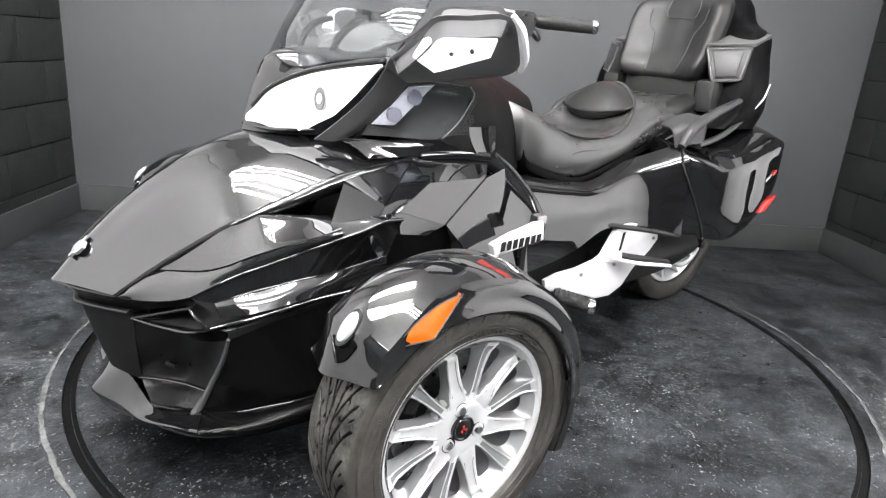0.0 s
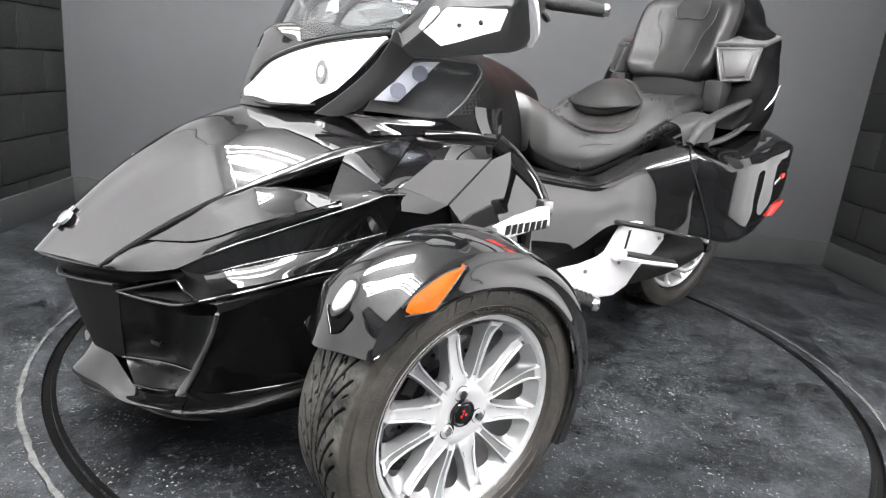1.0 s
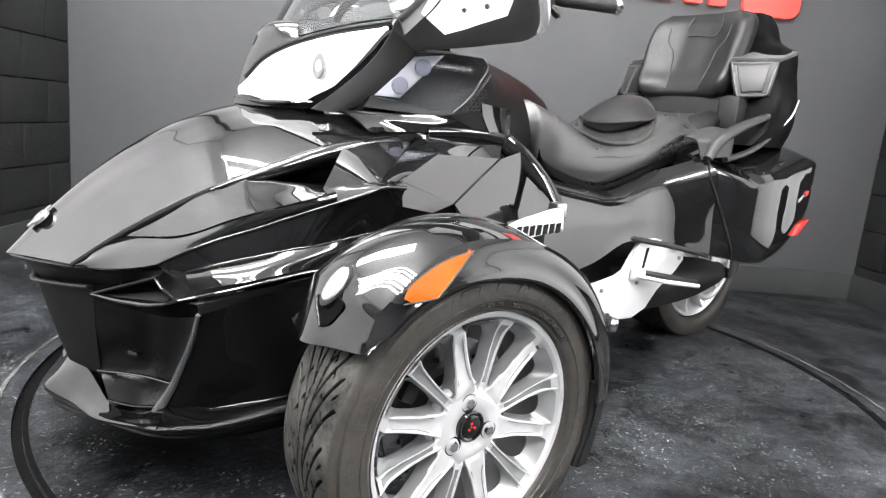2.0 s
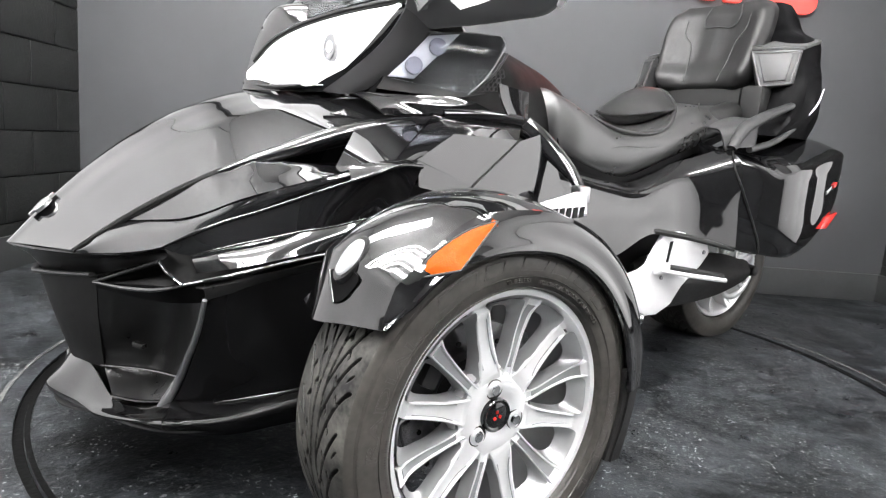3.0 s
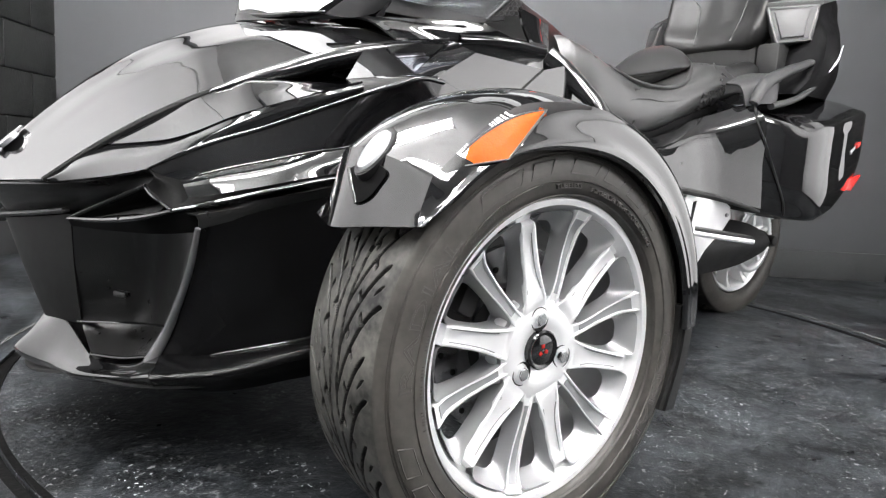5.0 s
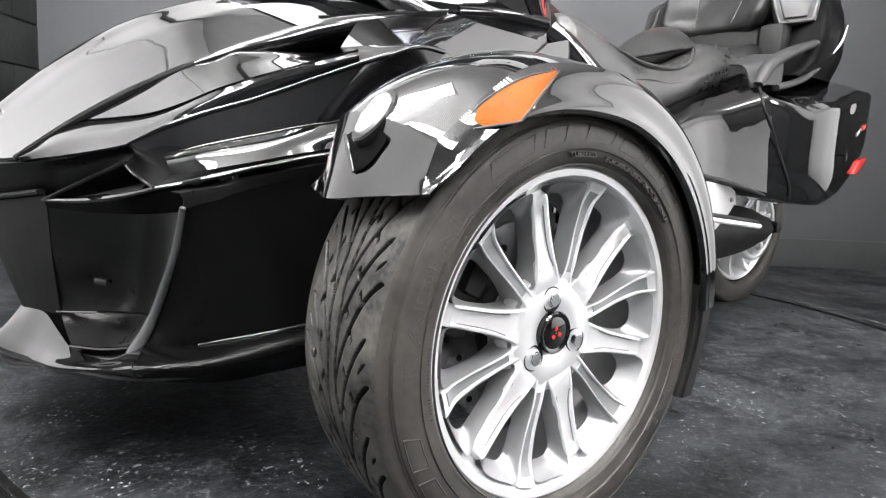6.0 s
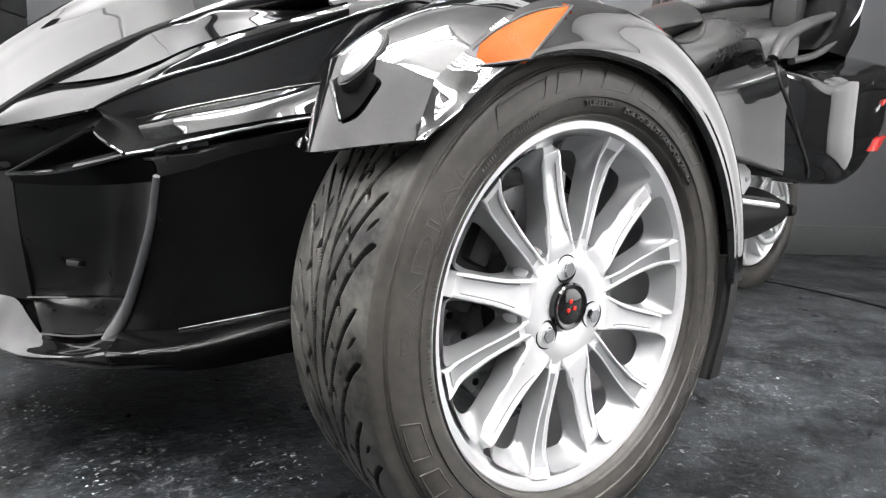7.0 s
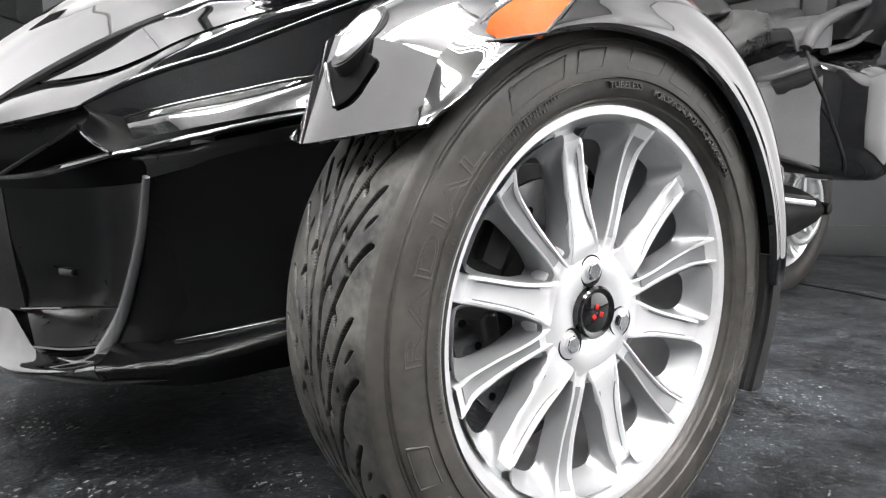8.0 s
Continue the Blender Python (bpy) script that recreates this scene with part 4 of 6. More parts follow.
def build_head():
    # headlamp housing
    cowl = [[(0.03, -0.300, 0.782), (-0.040, -0.212, 0.777), (-0.118, -0.130, 0.772), (-0.164, MID - 0.008, 0.772), (-0.166, MID, 0.772)],
            [(0.055, -0.318, 0.85), (-0.015, -0.245, 0.840), (-0.100, -0.140, 0.835), (-0.149, MID - 0.010, 0.835), (-0.151, MID, 0.835)],
            [(0.09, -0.350, 0.92), (0.010, -0.270, 0.915), (-0.070, -0.150, 0.905), (-0.128, MID - 0.012, 0.900), (-0.130, MID, 0.900)],
            [(0.115, -0.40, 0.975), (0.050, -0.300, 0.968), (-0.020, -0.160, 0.955), (-0.103, MID - 0.015, 0.952), (-0.105, MID, 0.952)],
            [(0.16, -0.40, 1.0), (0.12, -0.30, 0.995), (0.07, -0.160, 0.985), (0.0, MID - 0.015, 0.982), (0.0, MID, 0.982)]]
    rows = [across(s) for s in cowl]
    rows = [[(x + 0.45 * max(0.0, min(0.1, y - MID)), y, z) for x, y, z in r] for r in rows]
    part("headlamp_housing", shell(grid(rows, 49, 30), 0.005, (-1, 0, 0.4)), PAINT, TRIKE, "gloss black headlamp cowl")
    low = [(-0.156, -0.058, 0.790), (-0.121, -0.122, 0.785), (-0.085, -0.171, 0.788), (-0.042, -0.208, 0.794), (-0.003, -0.262, 0.846), (0.050, -0.345, 0.950)]
    high = [(-0.149, -0.072, 0.822), (-0.128, -0.110, 0.866), (-0.095, -0.155, 0.897), (-0.050, -0.205, 0.922), (-0.005, -0.272, 0.940), (0.052, -0.348, 0.957)]
    secs = [[l, shift(lerp(l, h, 0.33), -0.010, -0.006, 0), shift(lerp(l, h, 0.66), -0.012, -0.006, 0), h] for l, h in zip(low, high)]
    lamp, lamp2 = both("headlamp", shell(grid(secs, 14, 26), 0.006, (-1, -0.5, 0)), LIT, TRIKE, "lit white headlamp")
    lamp2.location.x = 0.05
    for src, sgn in ((lamp, 1), (lamp2, -1)):
        m = Matrix.Translation((-0.040 + (0.05 if sgn < 0 else 0), Y(-0.232, sgn), 0.866)) @ Vector((-0.85, -0.52 * sgn, 0.1)).to_track_quat("Z", "Y").to_matrix().to_4x4() @ Matrix.Diagonal((0.55, 1, 1, 1))
        part("projector_ring", moved(tube([(0, 0, -0.012), (0, 0, 0.010), (0, 0, 0.012), (0, 0, 0.006)], [0.028, 0.028, 0.026, 0.024], 24, up=(1, 0, 0)), m), STEEL, src, "grey projector ring")
        part("projector_lens", moved(tube([(0, 0, 0.004), (0, 0, 0.012), (0, 0, 0.016)], [0.016, 0.012, 0.002], 20, up=(1, 0, 0)), m), LIT, src, "lit projector lens")
    edge = [low[0], low[1], low[2], low[3]]
    both("headlamp_seal", tube([shift(p, -0.003, 0, -0.004) for p in edge], [0.003, 0.006, 0.006, 0.003], 8, samples=20), PAINT, TRIKE)
    part("headlamp_brow", tube([(-0.150, -0.080, 0.832), (-0.128, -0.112, 0.873), (-0.092, -0.158, 0.906), (-0.045, -0.210, 0.932), (0.0, -0.275, 0.950), (0.058, -0.352, 0.968)], 0.006, 8, samples=20), PLASTIC, TRIKE)
    pillar = [[(-0.072, -0.261, 0.775), (-0.03, -0.280, 0.772), (0.016, -0.289, 0.786)], [(-0.030, -0.285, 0.815), (0.005, -0.300, 0.805), (0.040, -0.302, 0.806)], [(0.045, -0.335, 0.910), (0.07, -0.340, 0.89), (0.100, -0.340, 0.875)], [(0.060, -0.355, 0.950), (0.09, -0.360, 0.935), (0.12, -0.36, 0.92)]]
    both("headlamp_pillar", shell(grid(pillar, 8, 18), 0.01, (-1, -0.6, 0)), GREYPLASTIC, TRIKE, "black pillar beside the headlamp")
    # lamp pod behind the headlamp: dark bowl, lamp body with two lenses, clear cover, honeycomb vent
    bowl = [[(0.03, -0.305, 0.790), (0.10, -0.325, 0.788), (0.185, -0.372, 0.786), (0.25, -0.395, 0.80)],
            [(0.07, -0.315, 0.850), (0.13, -0.315, 0.850), (0.19, -0.345, 0.850), (0.265, -0.395, 0.855)],
            [(0.11, -0.345, 0.915), (0.16, -0.335, 0.920), (0.20, -0.36, 0.922), (0.275, -0.41, 0.915)]]
    both("lamp_pod", shell(grid(bowl, 14, 12), 0.004, (-0.4, -1, 0)), MATTE, TRIKE, "dark lamp pod bowl")
    for sgn in (1, -1):
        pod = part("auxiliary_lamp", slab([(x, Y(y, sgn), z) for x, y, z in ((0.050, -0.312, 0.816), (0.102, -0.336, 0.816), (0.186, -0.374, 0.914), (0.126, -0.344, 0.904))][::sgn], 0.008, 0.003), LAMPBODY, TRIKE, "pale lamp body with two round lenses")
        for c in ((0.094, -0.345, 0.842), (0.139, -0.362, 0.884)):
            m = Matrix.Translation((c[0], Y(c[1], sgn), c[2])) @ Vector((-0.42, -0.9 * sgn, 0.06)).to_track_quat("Z", "Y").to_matrix().to_4x4()
            part("lamp_lens", moved(tube([(0, 0, -0.008), (0, 0, 0.005), (0, 0, 0.006), (0, 0, 0.003), (0, 0, -0.003)], [0.018, 0.0178, 0.0155, 0.013, 0.012], 24, up=(1, 0, 0), caps=False), m), LAMPRING, pod, "round lamp lens")
            part("lamp_bulb", moved(tube([(0, 0, -0.004), (0, 0, 0.001), (0, 0, 0.002)], [0.0125, 0.011, 0.005], 20, up=(1, 0, 0)), m), LAMPBODY, pod, "pale lamp reflector")
        cov = part("lamp_cover", slab([(x, Y(y - 0.012, sgn), z) for x, y, z in ((0.045, -0.313, 0.813), (0.122, -0.346, 0.910), (0.188, -0.378, 0.920), (0.255, -0.412, 0.918), (0.264, -0.420, 0.903), (0.235, -0.410, 0.84), (0.195, -0.393, 0.792))][::sgn], 0.003, 0.001), CLEAR, TRIKE, "clear plastic lamp cover")
        cov.visible_shadow = False
        part("cover_edge", tube([(x, Y(y - 0.014, sgn), z) for x, y, z in ((0.255, -0.412, 0.918), (0.263, -0.419, 0.903), (0.250, -0.415, 0.868), (0.226, -0.406, 0.826), (0.195, -0.393, 0.792))], 0.0016, 6, samples=20), STRIP, cov, "pale moulded edge")
        vent = part("side_vent", tube([(0.205, Y(-0.40, sgn), 0.795), (0.250, Y(-0.42, sgn), 0.842), (0.276, Y(-0.428, sgn), 0.885)], [0.003, 0.004, 0.003], 8, samples=12), PLASTIC, TRIKE, "honeycomb vent edge")
        va, vb, vc = np.array((0.150, -0.384, 0.797)), np.array((0.262, -0.4305, 0.810)), np.array((0.284, -0.434, 0.884))
        ring = tube([(0.0048 * math.cos(a), 0, 0.0050 * math.sin(a)) for a in np.linspace(0, 2 * math.pi, 7)], 0.0007, 4, caps=False, up=(0, 1, 0))
        cell = mesh_of("vent_cell", ring, GREYPLASTIC)
        for i in range(12):
            for j in range(8):
                u, w = (i + (0.5 if j % 2 else 0.0)) / 12.0, j / 8.0
                if w <= min(0.52, u + 0.02) and u > 0.22:
                    q = va + (vb - va) * u + (vc - vb) * w
                    ob = new("vent_cell", cell)
                    ob.parent = vent
                    ob.location = (q[0], Y(q[1], sgn), q[2])
                    ob.rotation_euler = (0, 0, -0.38 * sgn)
    # cover under the pod, which rolls to the hood
    roll = [[(-0.05, -0.250, 0.782), (0.02, -0.300, 0.780), (0.10, -0.350, 0.782), (0.20, -0.395, 0.786)],
            [(0.0, -0.300, 0.770), (0.06, -0.335, 0.768), (0.13, -0.372, 0.765), (0.24, -0.415, 0.768)],
            [(0.03, -0.345, 0.738), (0.10, -0.362, 0.744), (0.17, -0.392, 0.748), (0.30, -0.43, 0.750)]]
    both("pod_base", shell(grid(roll, 16, 12), 0.004, (0, -0.5, 1)), PAINT, TRIKE)
    flare = [[(0.262, -0.424, 0.822), (0.33, -0.405, 0.818), (0.405, -0.365, 0.818)], [(0.266, -0.432, 0.790), (0.33, -0.415, 0.785), (0.402, -0.372, 0.785)], [(0.285, -0.436, 0.757), (0.34, -0.422, 0.755), (0.392, -0.385, 0.756)]]
    both("knee_flare", shell(grid(flare, 10, 8), 0.004, (0, -1, 0.2)), PAINT, TRIKE)
    # mirrors with front signals
    face = [[(0.052, -0.379, 0.975), (0.058, -0.348, 0.947), (0.069, -0.313, 0.912)], [(0.065, -0.451, 1.023), (0.088, -0.412, 0.974), (0.12, -0.37, 0.922)],
            [(0.071, -0.506, 1.062), (0.109, -0.463, 0.998), (0.16, -0.414, 0.929)], [(0.123, -0.563, 1.071), (0.165, -0.525, 1.009), (0.219, -0.482, 0.943)],
            [(0.182, -0.612, 1.074), (0.222, -0.586, 1.019), (0.267, -0.55, 0.963)], [(0.213, -0.612, 1.052), (0.240, -0.599, 1.021), (0.268, -0.575, 0.984)]]
    secs = [[shift(a, 0.014, 0.006, -0.002), shift(a, 0.004, 0.002, 0.001), lerp(a, c, 0.12), lerp(a, c, 0.4), lerp(a, c, 0.7), lerp(a, c, 0.92), shift(c, 0.006, 0.002, -0.002), shift(c, 0.020, 0.008, 0.0)] for a, b, c in face]
    m1, m2 = both("mirror_housing", shell(grid(secs, 28, 26), 0.045, (-0.8, -0.6, 0.2)), MIRRORBODY, TRIKE, "black mirror housing with a front signal")
    m2.location = (0.085, -0.06, 0.0)
    for src, sgn in ((m1, 1),):
        sig = [(0.069, -0.445, 0.981), (0.066, -0.482, 1.014), (0.074, -0.489, 1.019), (0.191, -0.579, 1.027), (0.204, -0.547, 0.993), (0.158, -0.478, 0.966), (0.130, -0.443, 0.951)]
        part("signal_lamp", slab([(x, Y(y, sgn), z) for x, y, z in sig][::sgn], 0.012, 0.003), MIRRORLIT, src, "lit white signal lamp")
        for c in ((0.125, -0.47, 0.988), (0.155, -0.503, 0.992), (0.182, -0.54, 1.0)):
            part("signal_cell", moved(tube([(0, 0, 0), (0, 0, 0.004)], [0.006, 0.004], 10, up=(1, 0, 0)), Matrix.Translation((c[0] - 0.026, Y(c[1], sgn), c[2])) @ Vector((-0.8, -0.6 * sgn, 0)).to_track_quat("Z", "Y").to_matrix().to_4x4()), STEEL, src)
        part("mirror_rim", tube([(0.192, Y(-0.618, sgn), 1.077), (0.212, Y(-0.621, sgn), 1.058), (0.240, Y(-0.610, sgn), 1.02), (0.268, Y(-0.585, sgn), 0.978), (0.272, Y(-0.572, sgn), 0.966)], [0.006, 0.010, 0.011, 0.010, 0.006], 8, samples=14), SATIN, src, "silver rim")
    # windscreen
    ws = [across([(0.065, -0.375, 0.978), (0.00, -0.27, 0.960), (-0.055, -0.15, 0.935), (-0.075, MID, 0.93)]),
          across([(0.122, -0.385, 1.06), (0.06, -0.28, 1.06), (0.01, -0.16, 1.06), (-0.01, MID, 1.06)]),
          across([(0.215, -0.35, 1.19), (0.16, -0.26, 1.20), (0.12, -0.15, 1.22), (0.10, MID, 1.23)]),
          across([(0.31, -0.26, 1.30), (0.28, -0.20, 1.32), (0.25, -0.12, 1.36), (0.24, MID, 1.37)])]
    w = part("windscreen", shell(grid(ws, 24, 20), 0.004, (-1, 0, 0.5)), SMOKE, TRIKE, "clear smoked windscreen")
    w.visible_shadow = False
    both("windscreen_arm", tube([(0.03, -0.14, 0.965), (0.05, -0.15, 1.01), (0.08, -0.155, 1.04), (0.13, -0.14, 1.06)], [0.008, 0.010, 0.010, 0.008], 10, samples=14), PLASTIC, TRIKE)
    dash = [across([(0.03, -0.24, 0.965), (0.0, -0.1, 0.955), (-0.01, MID, 0.952)]),
            across([(0.14, -0.26, 1.01), (0.12, -0.1, 1.02), (0.12, MID, 1.025)]),
            across([(0.24, -0.24, 1.02), (0.24, -0.1, 1.05), (0.24, MID, 1.06)]),
            across([(0.32, -0.22, 0.95), (0.33, -0.1, 0.96), (0.33, MID, 0.96)])]
    part("dashboard", shell(grid(dash, 20, 18), 0.005, (-0.3, 0, 1)), DASH, TRIKE, "satin dark grey dash cover")
    # handlebar
    for sgn in (1, -1):
        bar = part("handlebar", tube([(0.36, Y(-0.16, sgn), 1.02), (0.38, Y(-0.30, sgn), 1.07), (0.42, Y(-0.38, sgn), 1.085), (0.50, Y(-0.42, sgn), 1.083)], 0.013, 12, samples=24), PLASTIC, TRIKE, "black handlebar")
        part("grip", tube([(0.475, Y(-0.405, sgn), 1.084), (0.49, Y(-0.412, sgn), 1.084), (0.54, Y(-0.44, sgn), 1.083), (0.60, Y(-0.473, sgn), 1.081), (0.606, Y(-0.476, sgn), 1.081)], [0.014, 0.017, 0.0165, 0.016, 0.0145], 16), PEG, bar, "ribbed rubber grip")
        part("grip_end", tube([(0.604, Y(-0.475, sgn), 1.081), (0.610, Y(-0.478, sgn), 1.081), (0.616, Y(-0.481, sgn), 1.0808), (0.622, Y(-0.484, sgn), 1.0805)], [0.016, 0.019, 0.018, 0.010], 16), CHROME, bar, "chrome grip end")
        part("switch_box", block((0.05, 0.05, 0.055), (0.445, Y(-0.392, sgn), 1.078), 0.01, (0, 0, -28 * sgn)), PLASTIC, bar)
        part("lever_perch", block((0.055, 0.03, 0.06), (0.40, Y(-0.43, sgn), 1.075), 0.008, (0, 0, -25 * sgn)), MATTE, bar)
        for i in range(5):
            part("perch_stud", moved(tube([(0, 0, 0), (0, 0, 0.004)], 0.0035, 8, up=(1, 0, 0)), Matrix.Translation((0.385 + 0.012 * i, Y(-0.447 + 0.002 * i, sgn), 1.088 + 0.006 * (i % 2))) @ Matrix.Rotation(radians(90 * sgn), 4, "X")), DARK, bar)
        part("thumb_switch", tube([(0.452, Y(-0.415, sgn), 1.06), (0.463, Y(-0.425, sgn), 1.045), (0.466, Y(-0.43, sgn), 1.038)], [0.008, 0.009, 0.005], 8), PLASTIC, bar)
    both("mirror_stalk", tube([(0.23, -0.36, 1.03), (0.27, -0.40, 1.085), (0.33, -0.42, 1.10), (0.37, -0.43, 1.098)], [0.02, 0.012, 0.008, 0.006], 8, samples=14, flat=0.5), SATIN, TRIKE, "silver stay")


build_hood()
build_side_hood()
build_front_sides()
build_nose()
build_cowl()
build_head()

# ---------------------------------------------------------------- wheels and fenders
HUB = Vector((-0.012, 0, 0.276))       # front axle, seen from the side
R_TYRE = 0.284
WHEEL_Y = -0.7565    # middle of the near front wheel
PITCHES = 34        # tread blades round the tyre


def tread_cut(th, v):
    """Depth of the tread's grooves: blades that leave the middle nearly along the tyre and bend out to the shoulders, slim cuts that join them, and drop-shaped pits."""
    a = abs(v)
    turn = th / (2 * math.pi) * PITCHES + (0.5 if v > 0 else 0)
    k = (a - 0.10) / 0.80
    # a wavy groove each side of the middle rib
    depth = (0.030 - abs(a - 0.115 - 0.02 * math.sin(turn * math.pi))) / 0.014
    if 0.10 < a < 0.95:
        fall = max(0.0, 1 - k)
        sweep = turn + 2.2 * (1 - fall ** 1.6)
        slope = 2.2 * 1.6 * fall ** 0.6 / 0.80
        odd = math.floor(sweep) % 2
        end = 1.0 if odd else 0.86
        wide = (0.0021 + 0.0014 * max(0.0, k) ** 0.8) * min(1.0, max(0.0, (end - k) / 0.08)) ** 0.5
        span = math.hypot(0.0825, 0.0525 * slope) / (0.0525 * 0.0825)
        depth = max(depth, (wide * span - abs(sweep % 1.0 - 0.5)) / (0.0016 * span))
        if 0.66 < a < 0.82 and math.floor(sweep + 0.5) % 2:
            depth = max(depth, (0.055 * math.sin((a - 0.66) / 0.16 * math.pi) - abs((sweep + 0.5) % 1.0 - 0.5)) / 0.014)
        # steep slim cuts from blade to blade
        u = (sweep - 0.5) % 1.0
        lean, foot = (0.17, 0.40) if odd else (0.15, 0.24)
        depth = max(depth, (0.019 - abs(a - (foot + lean * u))) / 0.010)
    return min(1.0, max(0.0, depth))


def tyre_mesh(radius, half, n, foot):
    """Tyre about the y axis: sidewalls and a cut tread, pressed flat where it meets the ground."""
    rim = 0.198 * radius / R_TYRE
    side = [(rim + 0.008, -0.78), (rim + 0.0095, -0.88), (rim + 0.018, -0.975), (rim + 0.036, -1.02), (rim + 0.049, -1.02), (rim + 0.062, -0.99), (radius - 0.022, -0.965), (radius - 0.013, -0.940)]
    vs = np.linspace(-0.91, 0.91, 151 if n > 1000 else 61)
    th = np.arange(n) * 2 * math.pi / n
    g = []
    for t in th:
        row = [(r, y * half) for r, y in side]
        for v in vs:
            row.append((radius - 0.006 * v * v - 0.0042 * v ** 8 - 0.008 * tread_cut(t, v / 0.91), v * half))
        row += [(r, -y * half) for r, y in side[::-1]]
        q = np.array(row)
        g.append(np.stack([q[:, 0] * math.cos(t), q[:, 1], q[:, 0] * math.sin(t)], 1))
    g = np.array(g)
    low = g[:, :, 2] < -foot
    bulge = np.where(low, 1 + 0.6 * (-foot - g[:, :, 2]), 1.0)
    g[:, :, 1] *= bulge
    g[:, :, 2] = np.maximum(g[:, :, 2], -foot)
    bm = net(g, close_u=False, close_v=True)
    return bm


def spoke(scale=1.0, depth=0.028, broad=False):
    """One spoke along +x, face towards -y: a broad one with a raised face, or a slim one with two ribs and a channel between."""
    rows = []
    slim = ((0.040, 0.022, 0.009, 0.0), (0.065, 0.019, 0.004, 0.003), (0.085, 0.0170, 0.002, 0.004), (0.10, 0.0170, 0.002, 0.005), (0.14, 0.0205, 0.002, 0.005), (0.170, 0.0245, -0.003, 0.005), (0.184, 0.028, -0.010, 0.003), (0.192, 0.031, -0.013, 0.0))
    wide = ((0.040, 0.044, 0.009, 0.0), (0.060, 0.044, 0.004, 0.0), (0.076, 0.039, 0.001, 0.0020), (0.10, 0.032, 0.000, 0.0050), (0.14, 0.0275, -0.001, 0.0062), (0.162, 0.0265, -0.003, 0.0062), (0.172, 0.026, -0.004, 0.0020), (0.1775, 0.026, -0.003, 0.0), (0.181, 0.027, 0.006, 0.0), (0.192, 0.032, 0.000, 0.0))
    for r, w, y, gr in (wide if broad else slim):
        h = w / 2
        e = 0.0034 if broad else 0.0026
        rows.append([(r, y + depth, h * 0.8), (r, y + depth * 0.45, h * 0.95), (r, y + 0.003, h), (r, y + 0.0004, h - e * 0.3), (r, y, h - e), (r, y + gr, h - e * 1.5), (r, y + gr, -h + e * 1.5),
                     (r, y, -h + e), (r, y + 0.0004, -h + e * 0.3), (r, y + 0.003, -h), (r, y + depth * 0.45, -h * 0.95), (r, y + depth, -h * 0.8)])
    g = np.array(rows) * scale
    rows = np.stack([cr(g[:, k], 30) for k in range(g.shape[1])], 1)
    bm = net(rows, close_u=True)
    bmesh.ops.recalc_face_normals(bm, faces=bm.faces)
    return bm


def spoke_web(side):
    """The hollow between a broad spoke at 0 degrees and a slim one 30 degrees on: walls that lean in from the spokes' edges to a rounded window."""
    reach = (0.07, 0.10, 0.14, 0.162, 0.19)

    def place(p, q, inset, r0, r1):
        r = r0 + (r1 - r0) * p
        a = math.asin(np.interp(r, reach, (0.0205, 0.0155, 0.0133, 0.0128, 0.0128)) / r)
        b = radians(30) - math.asin(np.interp(r, reach, (0.0090, 0.0083, 0.0100, 0.0115, 0.0150)) / r)
        mid, half = (a + b) / 2, max(0.002, (b - a) / 2) * inset
        return r, mid + half * q

    rows = []
    for back, morph, power, inset, r0, r1 in ((-0.001, 0.0, 0.22, 1.0, 0.0735, 0.1895), (0.003, 0.0, 0.24, 0.99, 0.0738, 0.188), (0.009, 0.3, 0.36, 0.97, 0.075, 0.185), (0.015, 0.7, 0.52, 0.93, 0.077, 0.180), (0.021, 1.0, 0.66, 0.89, 0.079, 0.174), (0.025, 1.0, 0.66, 0.91, 0.078, 0.177)):
        row = []
        for t in np.arange(64) * 2 * math.pi / 64:
            c, sn = math.cos(t), math.sin(t)
            p = 0.5 + 0.5 * math.copysign(abs(c) ** power, c)
            q = math.copysign(abs(sn) ** power, sn)
            r, a = place(p, q, inset, r0, r1)
            y = np.interp(r, (0.07, 0.085, 0.14, 0.17, 0.184, 0.19), (-0.053, -0.054, -0.054, -0.058, -0.064, -0.067)) + 0.002 + back
            y += 0.008 * morph * max(0.0, (0.12 - r) / 0.04)
            row.append((r * math.cos(side * a), y, r * math.sin(side * a)))
        rows.append(row)
    bm = net(np.array(rows), close_u=True)
    bmesh.ops.recalc_face_normals(bm, faces=bm.faces)
    return bm


def strip_along(rows, thick):
    """A thin strip along +x through rows of (radius, depth, from, to), facing -y."""
    g = np.array([[(r, y, z0 + (z1 - z0) * k / 2) for k in range(3)] for r, y, z0, z1 in rows])
    return shell(np.stack([cr(g[:, k], 14) for k in range(3)], 1), thick, (0, -1, 0))


def text_mesh(word, size, depth, line=0.0):
    """A word in the built-in font, flat in x and y: solid, or its outline as a thin rib."""
    cu = bpy.data.curves.new("word", "FONT")
    cu.body, cu.size, cu.extrude, cu.align_x, cu.resolution_u = word, size, depth, "CENTER", 3
    if line:
        cu.extrude, cu.fill_mode, cu.bevel_depth, cu.bevel_resolution = 0.0, "NONE", line, 0
    ob = new("word", cu)
    me = bpy.data.meshes.new_from_object(ob)
    bm = bmesh.new()
    bm.from_mesh(me)
    bpy.data.objects.remove(ob)
    bpy.data.curves.remove(cu)
    bpy.data.meshes.remove(me)
    return bm


